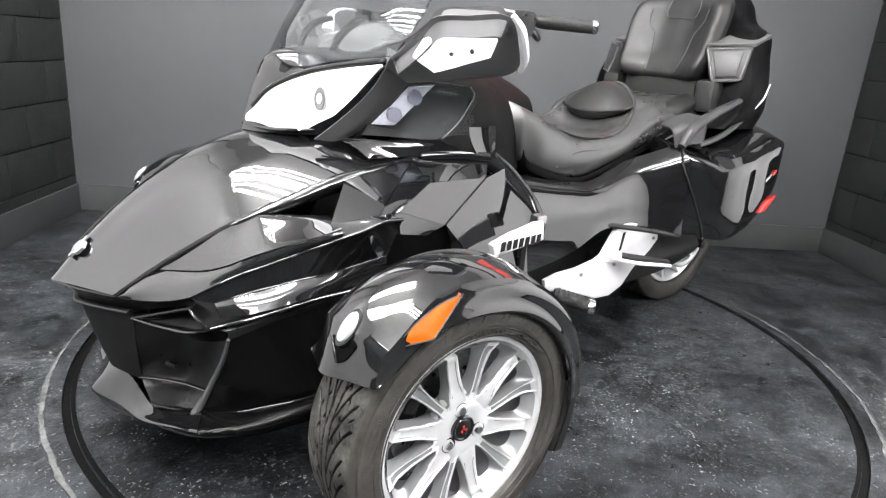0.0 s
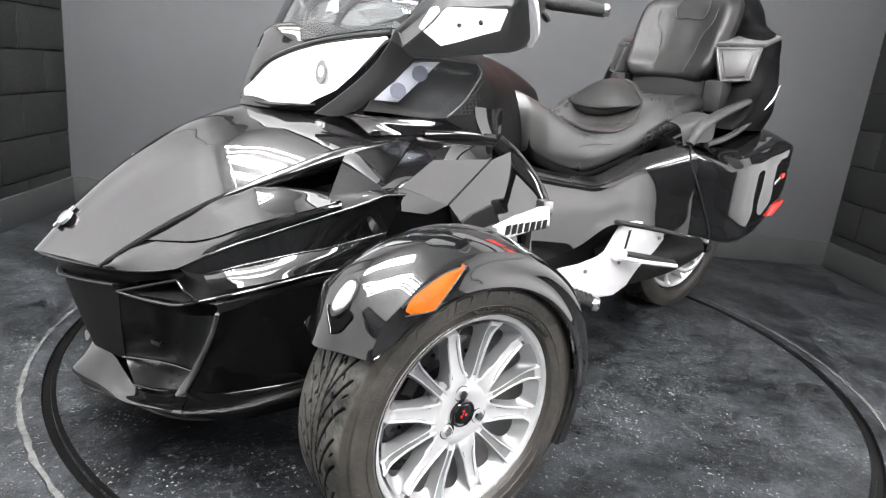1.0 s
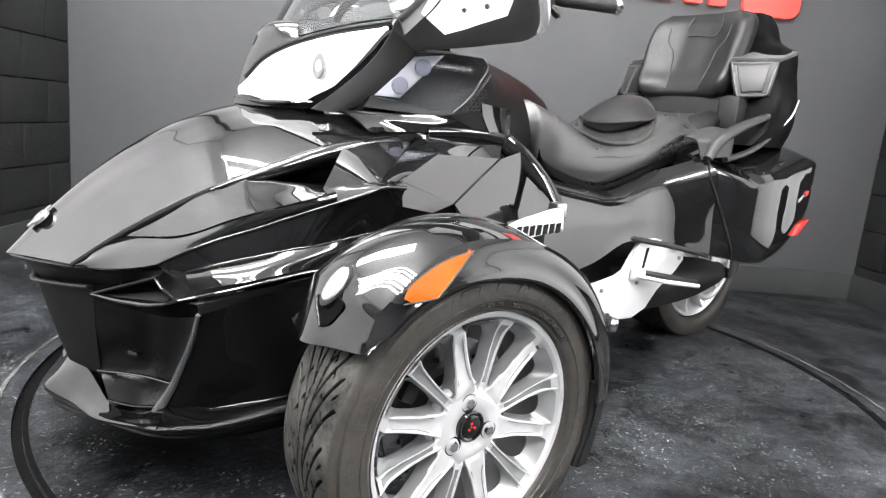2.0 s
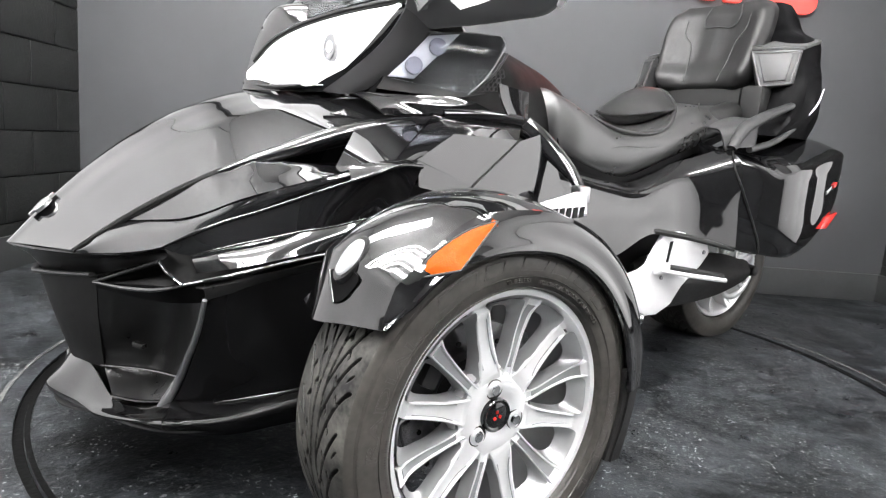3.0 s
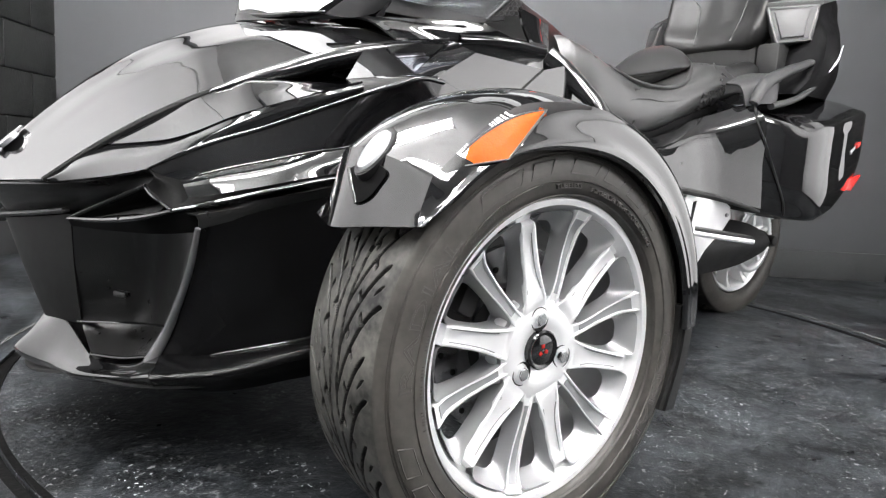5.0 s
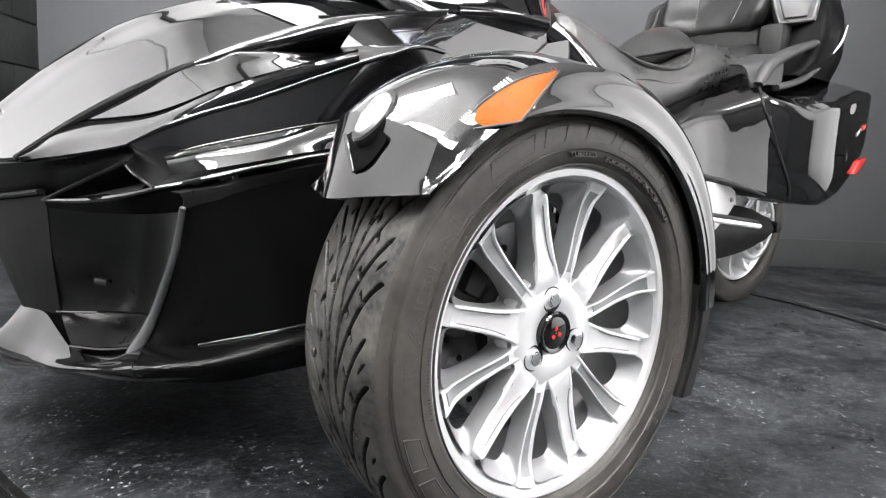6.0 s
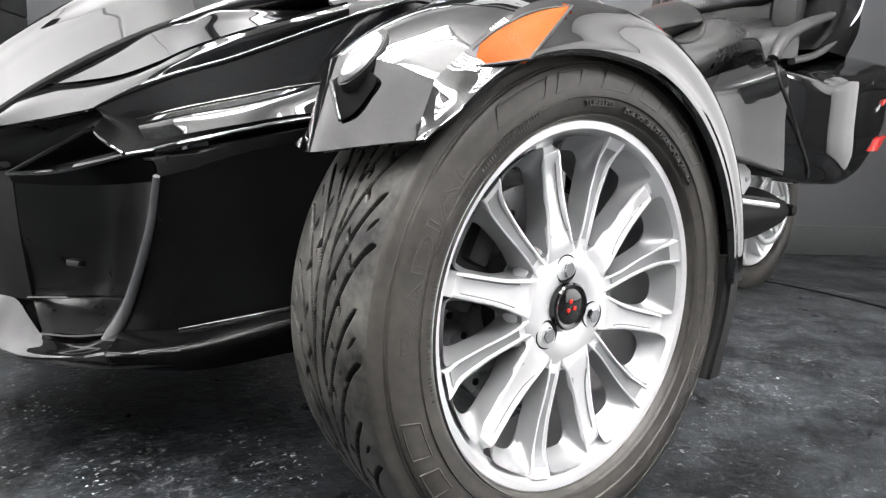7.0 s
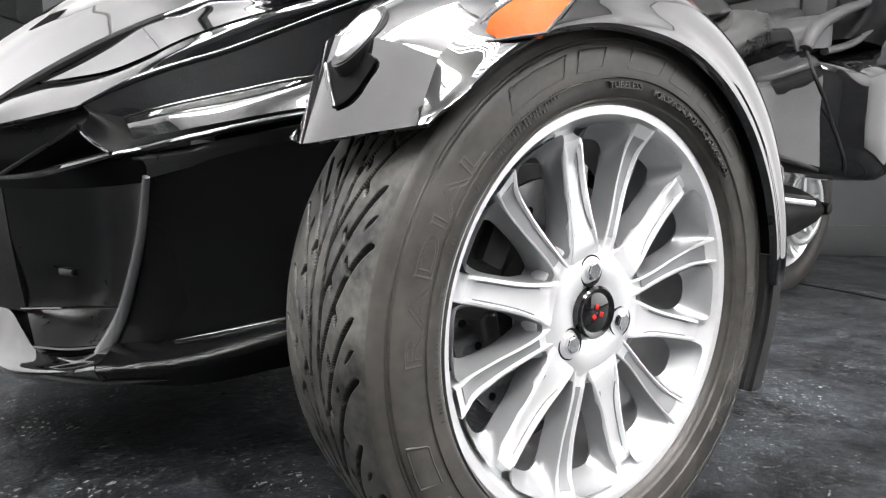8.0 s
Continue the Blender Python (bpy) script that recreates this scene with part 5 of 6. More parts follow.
def ring_word(word, r, a0, a1, tall, face, outline=0.0):
    """A word bent round the sidewall from the angle a0 to a1 with its foot at radius r, standing proud of the plane y = face, read from outside (-y)."""
    bm = text_mesh(word, tall / 0.72, 0.0016, outline)
    lo, hi = min(v.co.x for v in bm.verts), max(v.co.x for v in bm.verts)
    for v in bm.verts:
        a = radians(a0 + (a1 - a0) * (v.co.x - lo) / (hi - lo))
        rr = r + v.co.y
        v.co = Vector((rr * math.cos(a), face - v.co.z, rr * math.sin(a)))
    bmesh.ops.recalc_face_normals(bm, faces=bm.faces)
    return bm


def build_front_wheel():
    wheel = part("front_wheel", lathe([(0.022, -0.046), (0.036, -0.052), (0.050, -0.0535), (0.064, -0.051), (0.076, -0.045), (0.080, -0.036), (0.074, -0.01), (0.0205, 0.0)], 64), ALLOY, TRIKE, "silver alloy front wheel with twelve ribbed spokes")
    part("rim", lathe([(0.187, -0.050), (0.194, -0.064), (0.197, -0.0695), (0.205, -0.0705), (0.208, -0.068), (0.2075, -0.056), (0.198, -0.045), (0.190, -0.040)], 120, closed=False), ALLOY, wheel, "bright rim edge")
    part("barrel", lathe([(0.1875, -0.050), (0.188, -0.02), (0.184, 0.03), (0.188, 0.06), (0.203, 0.066), (0.203, 0.070), (0.184, 0.064), (0.179, 0.03), (0.181, -0.02), (0.1855, -0.050)], 120), BARREL, wheel, "cast rim barrel coloured darker for the shade inside the wheel")
    wheel.location = HUB + Vector((0, WHEEL_Y, 0))
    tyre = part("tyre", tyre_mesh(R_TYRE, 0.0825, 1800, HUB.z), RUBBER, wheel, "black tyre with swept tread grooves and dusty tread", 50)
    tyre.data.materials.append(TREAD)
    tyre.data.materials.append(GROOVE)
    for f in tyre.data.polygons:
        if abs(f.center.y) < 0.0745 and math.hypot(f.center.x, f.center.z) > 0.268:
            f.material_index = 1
            # groove walls and bottoms are coloured near-black in place of shade
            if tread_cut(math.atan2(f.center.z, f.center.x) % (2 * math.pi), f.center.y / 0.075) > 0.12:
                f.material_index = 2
    sp = [mesh_of("spoke", moved(spoke(broad=b), Matrix.Translation((0, -0.056, 0))), ALLOY, 25) for b in (False, True)]
    lay = Matrix.Translation((0, -0.0575, 0))
    # thin grey strips put shade into the spoke channels and face edges
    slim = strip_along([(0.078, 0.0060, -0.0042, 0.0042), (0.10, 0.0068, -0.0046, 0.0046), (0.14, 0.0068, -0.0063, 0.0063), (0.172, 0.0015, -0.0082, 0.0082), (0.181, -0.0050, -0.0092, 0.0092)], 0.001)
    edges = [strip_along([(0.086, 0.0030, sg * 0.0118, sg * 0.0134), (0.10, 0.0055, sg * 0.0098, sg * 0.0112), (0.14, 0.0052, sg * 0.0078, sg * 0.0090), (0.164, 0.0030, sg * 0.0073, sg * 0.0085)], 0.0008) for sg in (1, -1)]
    inlay = ((mesh_of("spoke_channel_shade", moved(slim, lay), CHANNEL),), tuple(mesh_of("spoke_groove_shade", moved(e, lay), CHANNEL) for e in edges))
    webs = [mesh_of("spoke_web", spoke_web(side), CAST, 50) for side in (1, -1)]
    for k in range(12):
        ob = new("spoke_web", webs[k % 2])
        ob.parent = wheel
        ob.rotation_euler = (0, -radians(16 + 60 * (k // 2) + 30), 0)
    for k in range(12):
        for me in (sp[k % 2],) + inlay[k % 2]:
            ob = new(me.name.split(".")[0], me)
            ob.parent = wheel
            ob.rotation_euler = (0, -radians(16 + 30 * k), 0)
    part("hub_cap", lathe([(0.001, -0.0560), (0.019, -0.0557), (0.0205, -0.0548), (0.0225, -0.0565), (0.0255, -0.0570), (0.0275, -0.0550), (0.0280, -0.045)], 40, closed=False), PAINT, wheel, "gloss black centre cap with three red marks")
    for a in (100, 220, 340):
        part("cap_mark", moved(block((0.0052, 0.0015, 0.0052), (0.0062, -0.0565, 0), 0.0006), Matrix.Rotation(radians(-a), 4, "Y")), RED, wheel, "small red mark")
    for a in (100, 220, 340):
        m = Matrix.Rotation(radians(-a), 4, "Y")
        # raised black ring in place of the shade round each bolt
        part("bolt_seat", moved(moved(lathe([(0.0125, -0.050), (0.0155, -0.0535), (0.0165, -0.053), (0.0165, -0.04)], 24, closed=False), Matrix.Translation((0.044, 0.0005, 0))), m), DARK, wheel)
        nut = bmesh.new()
        bmesh.ops.create_cone(nut, cap_ends=True, segments=6, radius1=0.0105, radius2=0.0095, depth=0.016)
        bmesh.ops.bevel(nut, geom=nut.edges[:], offset=0.0012, segments=2, affect="EDGES")
        bmesh.ops.rotate(nut, matrix=Matrix.Rotation(radians(90), 3, "X"), verts=nut.verts)
        part("lug_bolt", moved(moved(nut, Matrix.Translation((0.044, -0.050, 0))), m), CHROME, wheel, "chrome lug bolt")
    disc = lathe([(0.075, 0.012), (0.135, 0.010), (0.136, 0.012), (0.136, 0.018), (0.075, 0.019), (0.072, 0.016)], 80)
    d = part("brake_disc", disc, DISCSTEEL, wheel, "drilled steel brake disc")
    # small black discs on the face stand for the dark drilled holes
    hole = mesh_of("disc_hole", lathe([(0.0001, 0.0094), (0.0042, 0.0094), (0.0042, 0.012), (0.0001, 0.012)], 12), DARK)
    for k in range(24):
        ob = new("disc_hole", hole)
        ob.parent = wheel
        a, r = radians(15 * k + 4), (0.122, 0.106, 0.092)[k % 3]
        ob.location = (r * math.cos(a), 0.0, r * math.sin(a))
    part("brake_caliper", joined(block((0.06, 0.05, 0.11), (-0.115, 0.012, 0.055), 0.012, (0, 25, 0)), block((0.03, 0.03, 0.05), (-0.105, -0.012, 0.075), 0.008, (0, 25, 0))), DIRTSTEEL, wheel, "dark cast brake caliper")
    part("knuckle", joined(lathe([(0.0, 0.02), (0.07, 0.02), (0.07, 0.06), (0.0, 0.07)], 24), block((0.05, 0.06, 0.30), (0.02, 0.05, 0.0), 0.012)), DIRTSTEEL, wheel, "dark wheel carrier")
    # raised lettering on the outer sidewall
    for word, r, a0, a1, tall in (("RADIAL", 0.2335, 182, 137.5, 0.0160), ("TUBELESS", 0.2195, 98, 86, 0.0065), ("FOR SPECIAL MOTORCYCLE SERVICE", 0.2175, 81, 39, 0.0065), ("RADIAL", 0.2335, 2, -42.5, 0.0160)):
        part("raised_word", ring_word(word, r, a0, a1, tall, -0.0838, 0.0008 if tall > 0.01 else 0.0), RUBBER_TEXT, wheel, "raised tyre lettering")
    # raised outlines and small marks round the sidewall
    for a0, a1 in ((128, 110), (108, 98), (91.5, 78), (76, 65), (63, 52), (50, 40), (207, 196), (218, 209), (230, 220)):
        ring = [(0.238, a0), (0.257, a0 - 2), (0.257, (a0 + a1) / 2), (0.257, a1), (0.238, a1 + 2), (0.238, (a0 + a1) / 2), (0.238, a0)]
        part("raised_outline", tube(straight([(r * math.cos(radians(a)), -0.0838, r * math.sin(radians(a))) for r, a in ring], 40), 0.0010, 5), RUBBER_TEXT, wheel)
    bar = mesh_of("small_mark", block((0.0032, 0.0008, 0.0016), (0, -0.0834, 0), 0.0002), RUBBER_TEXT)
    for r, a0, a1 in ((0.2310, 113, 129), (0.2265, 115, 132), (0.2220, 119, 138), (0.2215, 143.5, 147), (0.2215, 156, 160), (0.2190, 166, 171), (0.2190, 175, 186), (0.2190, 189, 196)):
        for k in range(int((a1 - a0) / 1.0)):
            if k % 7 == 5:
                continue
            a = radians(a0 + 1.0 * k)
            ob = new("small_mark", bar)
            ob.parent = wheel
            ob.location = (r * math.cos(a), 0, r * math.sin(a))
            ob.rotation_euler = (0, -a, 0)
    for r, y in ((0.2105, -0.0825), (0.2290, -0.0850), (0.2610, -0.0822), (0.2640, -0.0805)):
        part("sidewall_rib", lathe([(r - 0.0012, y + 0.003), (r, y), (r + 0.0012, y + 0.003)], 120, closed=False), RUBBER, wheel)
    far = copy_thing(wheel, Matrix.Translation(HUB + Vector((0, 2 * MID - WHEEL_Y, 0))) @ Matrix.Rotation(math.pi, 4, "Z"))
    far.name = "front_wheel"
    far["label"] = "silver alloy front wheel with twelve ribbed spokes"


def fender_point(deg, y, r):
    a = radians(deg)
    return (-0.016 + r * math.cos(a), y, 0.275 + r * math.sin(a))


def build_fender():
    # profile (y, r) from the inner edge over the crown to the wheel opening
    base = [(-0.662, 0.300), (-0.668, 0.326), (-0.695, 0.342), (-0.745, 0.347), (-0.795, 0.339), (-0.833, 0.325), (-0.842, 0.314), (-0.857, 0.297), (-0.867, 0.281), (-0.863, 0.279)]
    secs = []
    for deg in (133, 126, 118, 104, 90, 74, 58, 42, 28, 14, 2):
        k = max(0.0, (deg - 112) / 37.0)
        row = []
        for i, (y, r) in enumerate(base):
            rr = r + 0.006 * k * math.sin(i / 9 * math.pi) - (0.004 * k if i > 6 else 0)
            yy = y
            if deg < 40:
                rr -= 0.010 * (40 - deg) / 40 * (1 if i < 7 else 0)
            flat = min(1.0, max(0.0, (96 - deg) / 26.0))
            yy -= flat * (0.017, 0.019, 0.007, 0.001, 0.0)[i - 5] if i > 4 else 0.0
            rr += flat * 0.004 if i in (5, 6) else 0.0
            rr -= (0.007, 0.013, 0.013)[i - 7] * min(1.0, max(0.0, (118 - deg) / 24.0)) if i > 6 else 0.0
            if deg > 104 and i > 3:
                to_y, to_r = ((-0.795, 0.336), (-0.849, 0.3130), (-0.856, 0.302), (-0.862, 0.291), (-0.867, 0.281), (-0.863, 0.279))[i - 4]
                u = min(1.0, (deg - 104) / 20.0)
                yy, rr = yy + (to_y - yy) * u, rr + (to_r - rr) * u
            row.append(fender_point(deg, yy, rr))
        secs.append(row)
    g = np.array([cr(np.array(secs)[:, k], 60) for k in range(len(base))])
    g = np.transpose(g, (1, 0, 2))

    def fine_row(row):
        return np.vstack([cr(row[:6], 22), cr(row[5:8], 7)[1:], cr(row[7:], 7)[1:]])

    fine = [fine_row(row) for row in g]
    # the flat nose facet runs straight from the lamp down to the slanted lower edge
    foot = fine_row(np.array([(-0.271, -0.664, 0.447), (-0.273, -0.676, 0.444), (-0.281, -0.705, 0.441), (-0.291, -0.741, 0.439), (-0.273, -0.796, 0.445), (-0.254, -0.855, 0.451),
                              (-0.252, -0.858, 0.4515), (-0.250, -0.8605, 0.452), (-0.248, -0.863, 0.4525), (-0.244, -0.859, 0.453)]))
    nose = [foot + (fine[0] - foot) * u for u in np.linspace(0, 1, 9)[:-1]]
    fine = np.array(nose + fine)
    for sgn in (1, -1):
        bm = shell(fine, 0.004, (0, 0, 1))
        if sgn < 0:
            bm = flipped(bm)
        f = part("front_fender", bm, PAINT, TRIKE, "gloss black front fender over the wheel", 26)
        f.location.y = 0.012 * sgn

        def put(name, bm2, mat, label=""):
            return part(name, flipped(bm2) if sgn < 0 else bm2, mat, f, label)

        # fog lamp in the fender's nose
        n = Vector((-0.74, -0.16, 0.66)).normalized()
        m = Matrix.Translation(Vector((-0.250, -0.764, 0.527)) - n * 0.0055) @ n.to_track_quat("Z", "Y").to_matrix().to_4x4() @ Matrix.Diagonal((0.56, 1.06, 1, 1))
        put("fog_lamp", moved(tube([(0, 0, -0.03), (0, 0, 0.0), (0, 0, 0.006), (0, 0, 0.007), (0, 0, 0.002)], [0.034, 0.036, 0.035, 0.0325, 0.031], 36, up=(1, 0, 0)), m), PLASTIC, "round fog lamp bezel")
        put("fog_bowl", moved(tube([(0, 0, 0.0015), (0, 0, -0.004), (0, 0, -0.008)], [0.0312, 0.022, 0.004], 30, up=(1, 0, 0), caps=False), m), LAMPBODY)
        glass = put("fog_lens", moved(tube([(0, 0, 0.002), (0, 0, 0.010), (0, 0, 0.0145), (0, 0, 0.016)], [0.0314, 0.027, 0.016, 0.002], 30, up=(1, 0, 0)), m), LENS, "pale ribbed fog lamp lens")
        put("fog_bulb", moved(tube([(0, 0, 0.008), (0, 0, 0.0160), (0, 0, 0.0168)], [0.011, 0.009, 0.004], 18, up=(1, 0, 0)), m), STEEL, "small bulb cover")
        # flat black patch on the fender: the hollow's shade given by colour
        pocket = [(-0.262, -0.750, 0.510), (-0.265, -0.736, 0.504), (-0.270, -0.752, 0.489), (-0.274, -0.769, 0.467), (-0.267, -0.783, 0.474), (-0.258, -0.791, 0.489), (-0.252, -0.796, 0.503), (-0.253, -0.780, 0.512)]
        put("hollow_shade_patch", slab([(x - 0.0015, y - 0.001, z + 0.0003) for x, y, z in cr(pocket + pocket[:1], 36)[:-1]], 0.003, 0.0008), INNER, "flat black patch standing for the shaded hollow below the fog lamp")
        # gloss bead added to catch a highlight along the patch's left edge
        put("pocket_edge", tube([shift(p, -0.002, -0.001, 0.001) for p in pocket[1:4]], [0.003, 0.0035, 0.002], 10, samples=14), PAINT)
        # amber side reflector
        top = cr([(-0.208, -0.849, 0.514), (-0.179, -0.848, 0.542), (-0.146, -0.846, 0.562), (-0.107, -0.846, 0.579), (-0.068, -0.850, 0.588)], 61)
        low = straight([(-0.208, -0.849, 0.514), (-0.146, -0.874, 0.527), (-0.068, -0.850, 0.588)], 61)
        rows = [[tuple(a), shift(lerp(a, b, 0.5), -0.0005, -0.0012, 0.0006), tuple(b)] for a, b in zip(top, low)]
        put("amber_reflector", shell(np.array([cr(r, 9) for r in rows[1:-1]]), 0.008, (0, -1, 0.6)), AMBER, "orange leaf-shaped side reflector")
        rim = np.vstack([top, low[-2:0:-1], top[:1]])
        put("reflector_rim", tube([shift(p, 0, -0.001, -0.001) for p in rim], 0.0015, 6), GREYPLASTIC)
        # inner liner and mud flap
        put("fender_liner", lathe_at([(0.300, -0.85), (0.318, -0.80), (0.322, -0.72), (0.30, -0.665)], 4, 131), DARK)
        flap = [[(0.262, -0.860, 0.320), (0.270, -0.80, 0.320), (0.272, -0.70, 0.320)], [(0.262, -0.858, 0.240), (0.268, -0.80, 0.240), (0.268, -0.70, 0.240)], [(0.238, -0.855, 0.152), (0.246, -0.80, 0.152), (0.246, -0.70, 0.152)]]
        put("mud_flap", shell(grid(flap, 8, 12), 0.012, (1, 0, 0)), MATTE, "black plastic mud flap")
        tail = [[(0.285, -0.862, 0.325), (0.262, -0.864, 0.325)], [(0.280, -0.860, 0.24), (0.258, -0.862, 0.24)], [(0.262, -0.857, 0.153), (0.236, -0.859, 0.153)]]
        put("flap_edge", shell(grid(tail, 4, 10), 0.010, (0, -1, 0)), PLASTIC)
        put("fender_bolt", moved(tube([(0, 0, 0), (0, 0, 0.006)], [0.006, 0.005], 8, up=(1, 0, 0)), Matrix.Translation((0.306, -0.83, 0.290)) @ Matrix.Rotation(radians(90), 4, "Y")), CHROME)
        # arm that carries the fender
        put("fender_arm", tube([(0.02, -0.50, 0.30), (0.05, -0.60, 0.32), (0.06, -0.66, 0.33)], 0.02, 10, samples=10), MATTE)
    both("suspension_arm", tube([(-0.05, -0.35, 0.25), (-0.04, -0.52, 0.24), (-0.02, -0.68, 0.24)], [0.024, 0.02, 0.018], 10, samples=12), DIRTSTEEL, TRIKE, "dark suspension arm")
    both("suspension_arm", tube([(0.10, -0.35, 0.25), (0.06, -0.52, 0.24), (0.0, -0.68, 0.24)], [0.024, 0.02, 0.018], 10, samples=12), DIRTSTEEL, TRIKE, "dark suspension arm")


def lathe_at(profile, a0, a1):
    """A turned strip round the front axle between two angles."""
    return moved(lathe(profile, 40, a0, a1, closed=False), Matrix.Translation((-0.016, 0, 0.275)))


def build_rear_wheel():
    w = part("rear_wheel", joined(lathe([(0.19, -0.075), (0.203, -0.092), (0.209, -0.094), (0.213, -0.088), (0.205, -0.07), (0.19, 0.0), (0.205, 0.07), (0.213, 0.094), (0.19, 0.09), (0.18, 0.0)], 80),
                                  lathe([(0.001, -0.07), (0.05, -0.07), (0.06, -0.05), (0.06, 0.05), (0.05, 0.07), (0.001, 0.07)], 40)), ALLOY, TRIKE, "silver alloy rear wheel")
    w.location = (1.735, MID, 0.292)
    part("tyre", tyre_mesh(0.300, 0.112, 240, 0.291), RUBBER, w, "wide black rear tyre", 50)
    sp = mesh_of("spoke", moved(spoke(1.02, 0.05), Matrix.Translation((0, -0.082, 0))), ALLOY)
    for k in range(10):
        ob = new("spoke", sp)
        ob.parent = w
        ob.rotation_euler = (0, -radians(8 + 36 * k), 0)
    teeth = 56
    prof = []
    for k in range(teeth * 4):
        a = 2 * math.pi * k / (teeth * 4)
        prof.append((a, 0.128 if k % 4 in (0, 1) else 0.124))
    ringg = np.array([[(r * math.cos(a), y, r * math.sin(a)) for a, r in ((a, q) for a, q in prof)] for y in (-0.128, -0.150)] + [[(0.108 * math.cos(a), y, 0.108 * math.sin(a)) for a, q in prof] for y in (-0.150, -0.128)])
    pulley = part("belt_wheel", net(ringg, close_u=True, close_v=True), ALLOY, w, "silver toothed belt wheel", 25)
    for k in range(5):
        sp2 = block((0.075, 0.012, 0.020), (0.072, -0.139, 0), 0.004)
        part("belt_spoke", moved(sp2, Matrix.Rotation(-radians(20 + 72 * k), 4, "Y")), ALLOY, w)
    both("swing_arm", tube([(1.05, -0.17, 0.32), (1.30, -0.20, 0.30), (1.55, -0.215, 0.29), (1.735, -0.22, 0.29)], [0.05, 0.055, 0.05, 0.035], 12, flat=1.1, samples=20), MATTE, TRIKE, "black swing arm")
    both("axle_nut", moved(tube([(0, 0, -0.03), (0, 0, 0), (0, 0, 0.02), (0, 0, 0.024)], [0.022, 0.022, 0.018, 0.010], 12, up=(1, 0, 0)), Matrix.Translation((1.735, -0.255, 0.292)) @ Matrix.Rotation(radians(90), 4, "X")), MATTE, TRIKE)
    both("exhaust_cover", shell(grid([[(1.0, -0.27, 0.36), (1.0, -0.30, 0.28), (1.0, -0.26, 0.20)], [(1.25, -0.27, 0.38), (1.25, -0.315, 0.30), (1.25, -0.27, 0.20)], [(1.55, -0.26, 0.36), (1.55, -0.30, 0.29), (1.55, -0.26, 0.22)], [(1.72, -0.245, 0.32), (1.72, -0.265, 0.29), (1.72, -0.245, 0.25)]], 14, 20), 0.004, (0, -1, 0)), MATTE, TRIKE, "black lower cover before the rear wheel")
    part("tail_underside", shell(grid([across([(1.35, -0.32, 0.43), (1.35, MID, 0.50)]), across([(1.80, -0.30, 0.56), (1.80, MID, 0.62)])], 9, 6), 0.004, (0, 0, -1)), MATTE, TRIKE)


build_front_wheel()
build_fender()
build_rear_wheel()

# ---------------------------------------------------------------- seat, luggage, foot rests


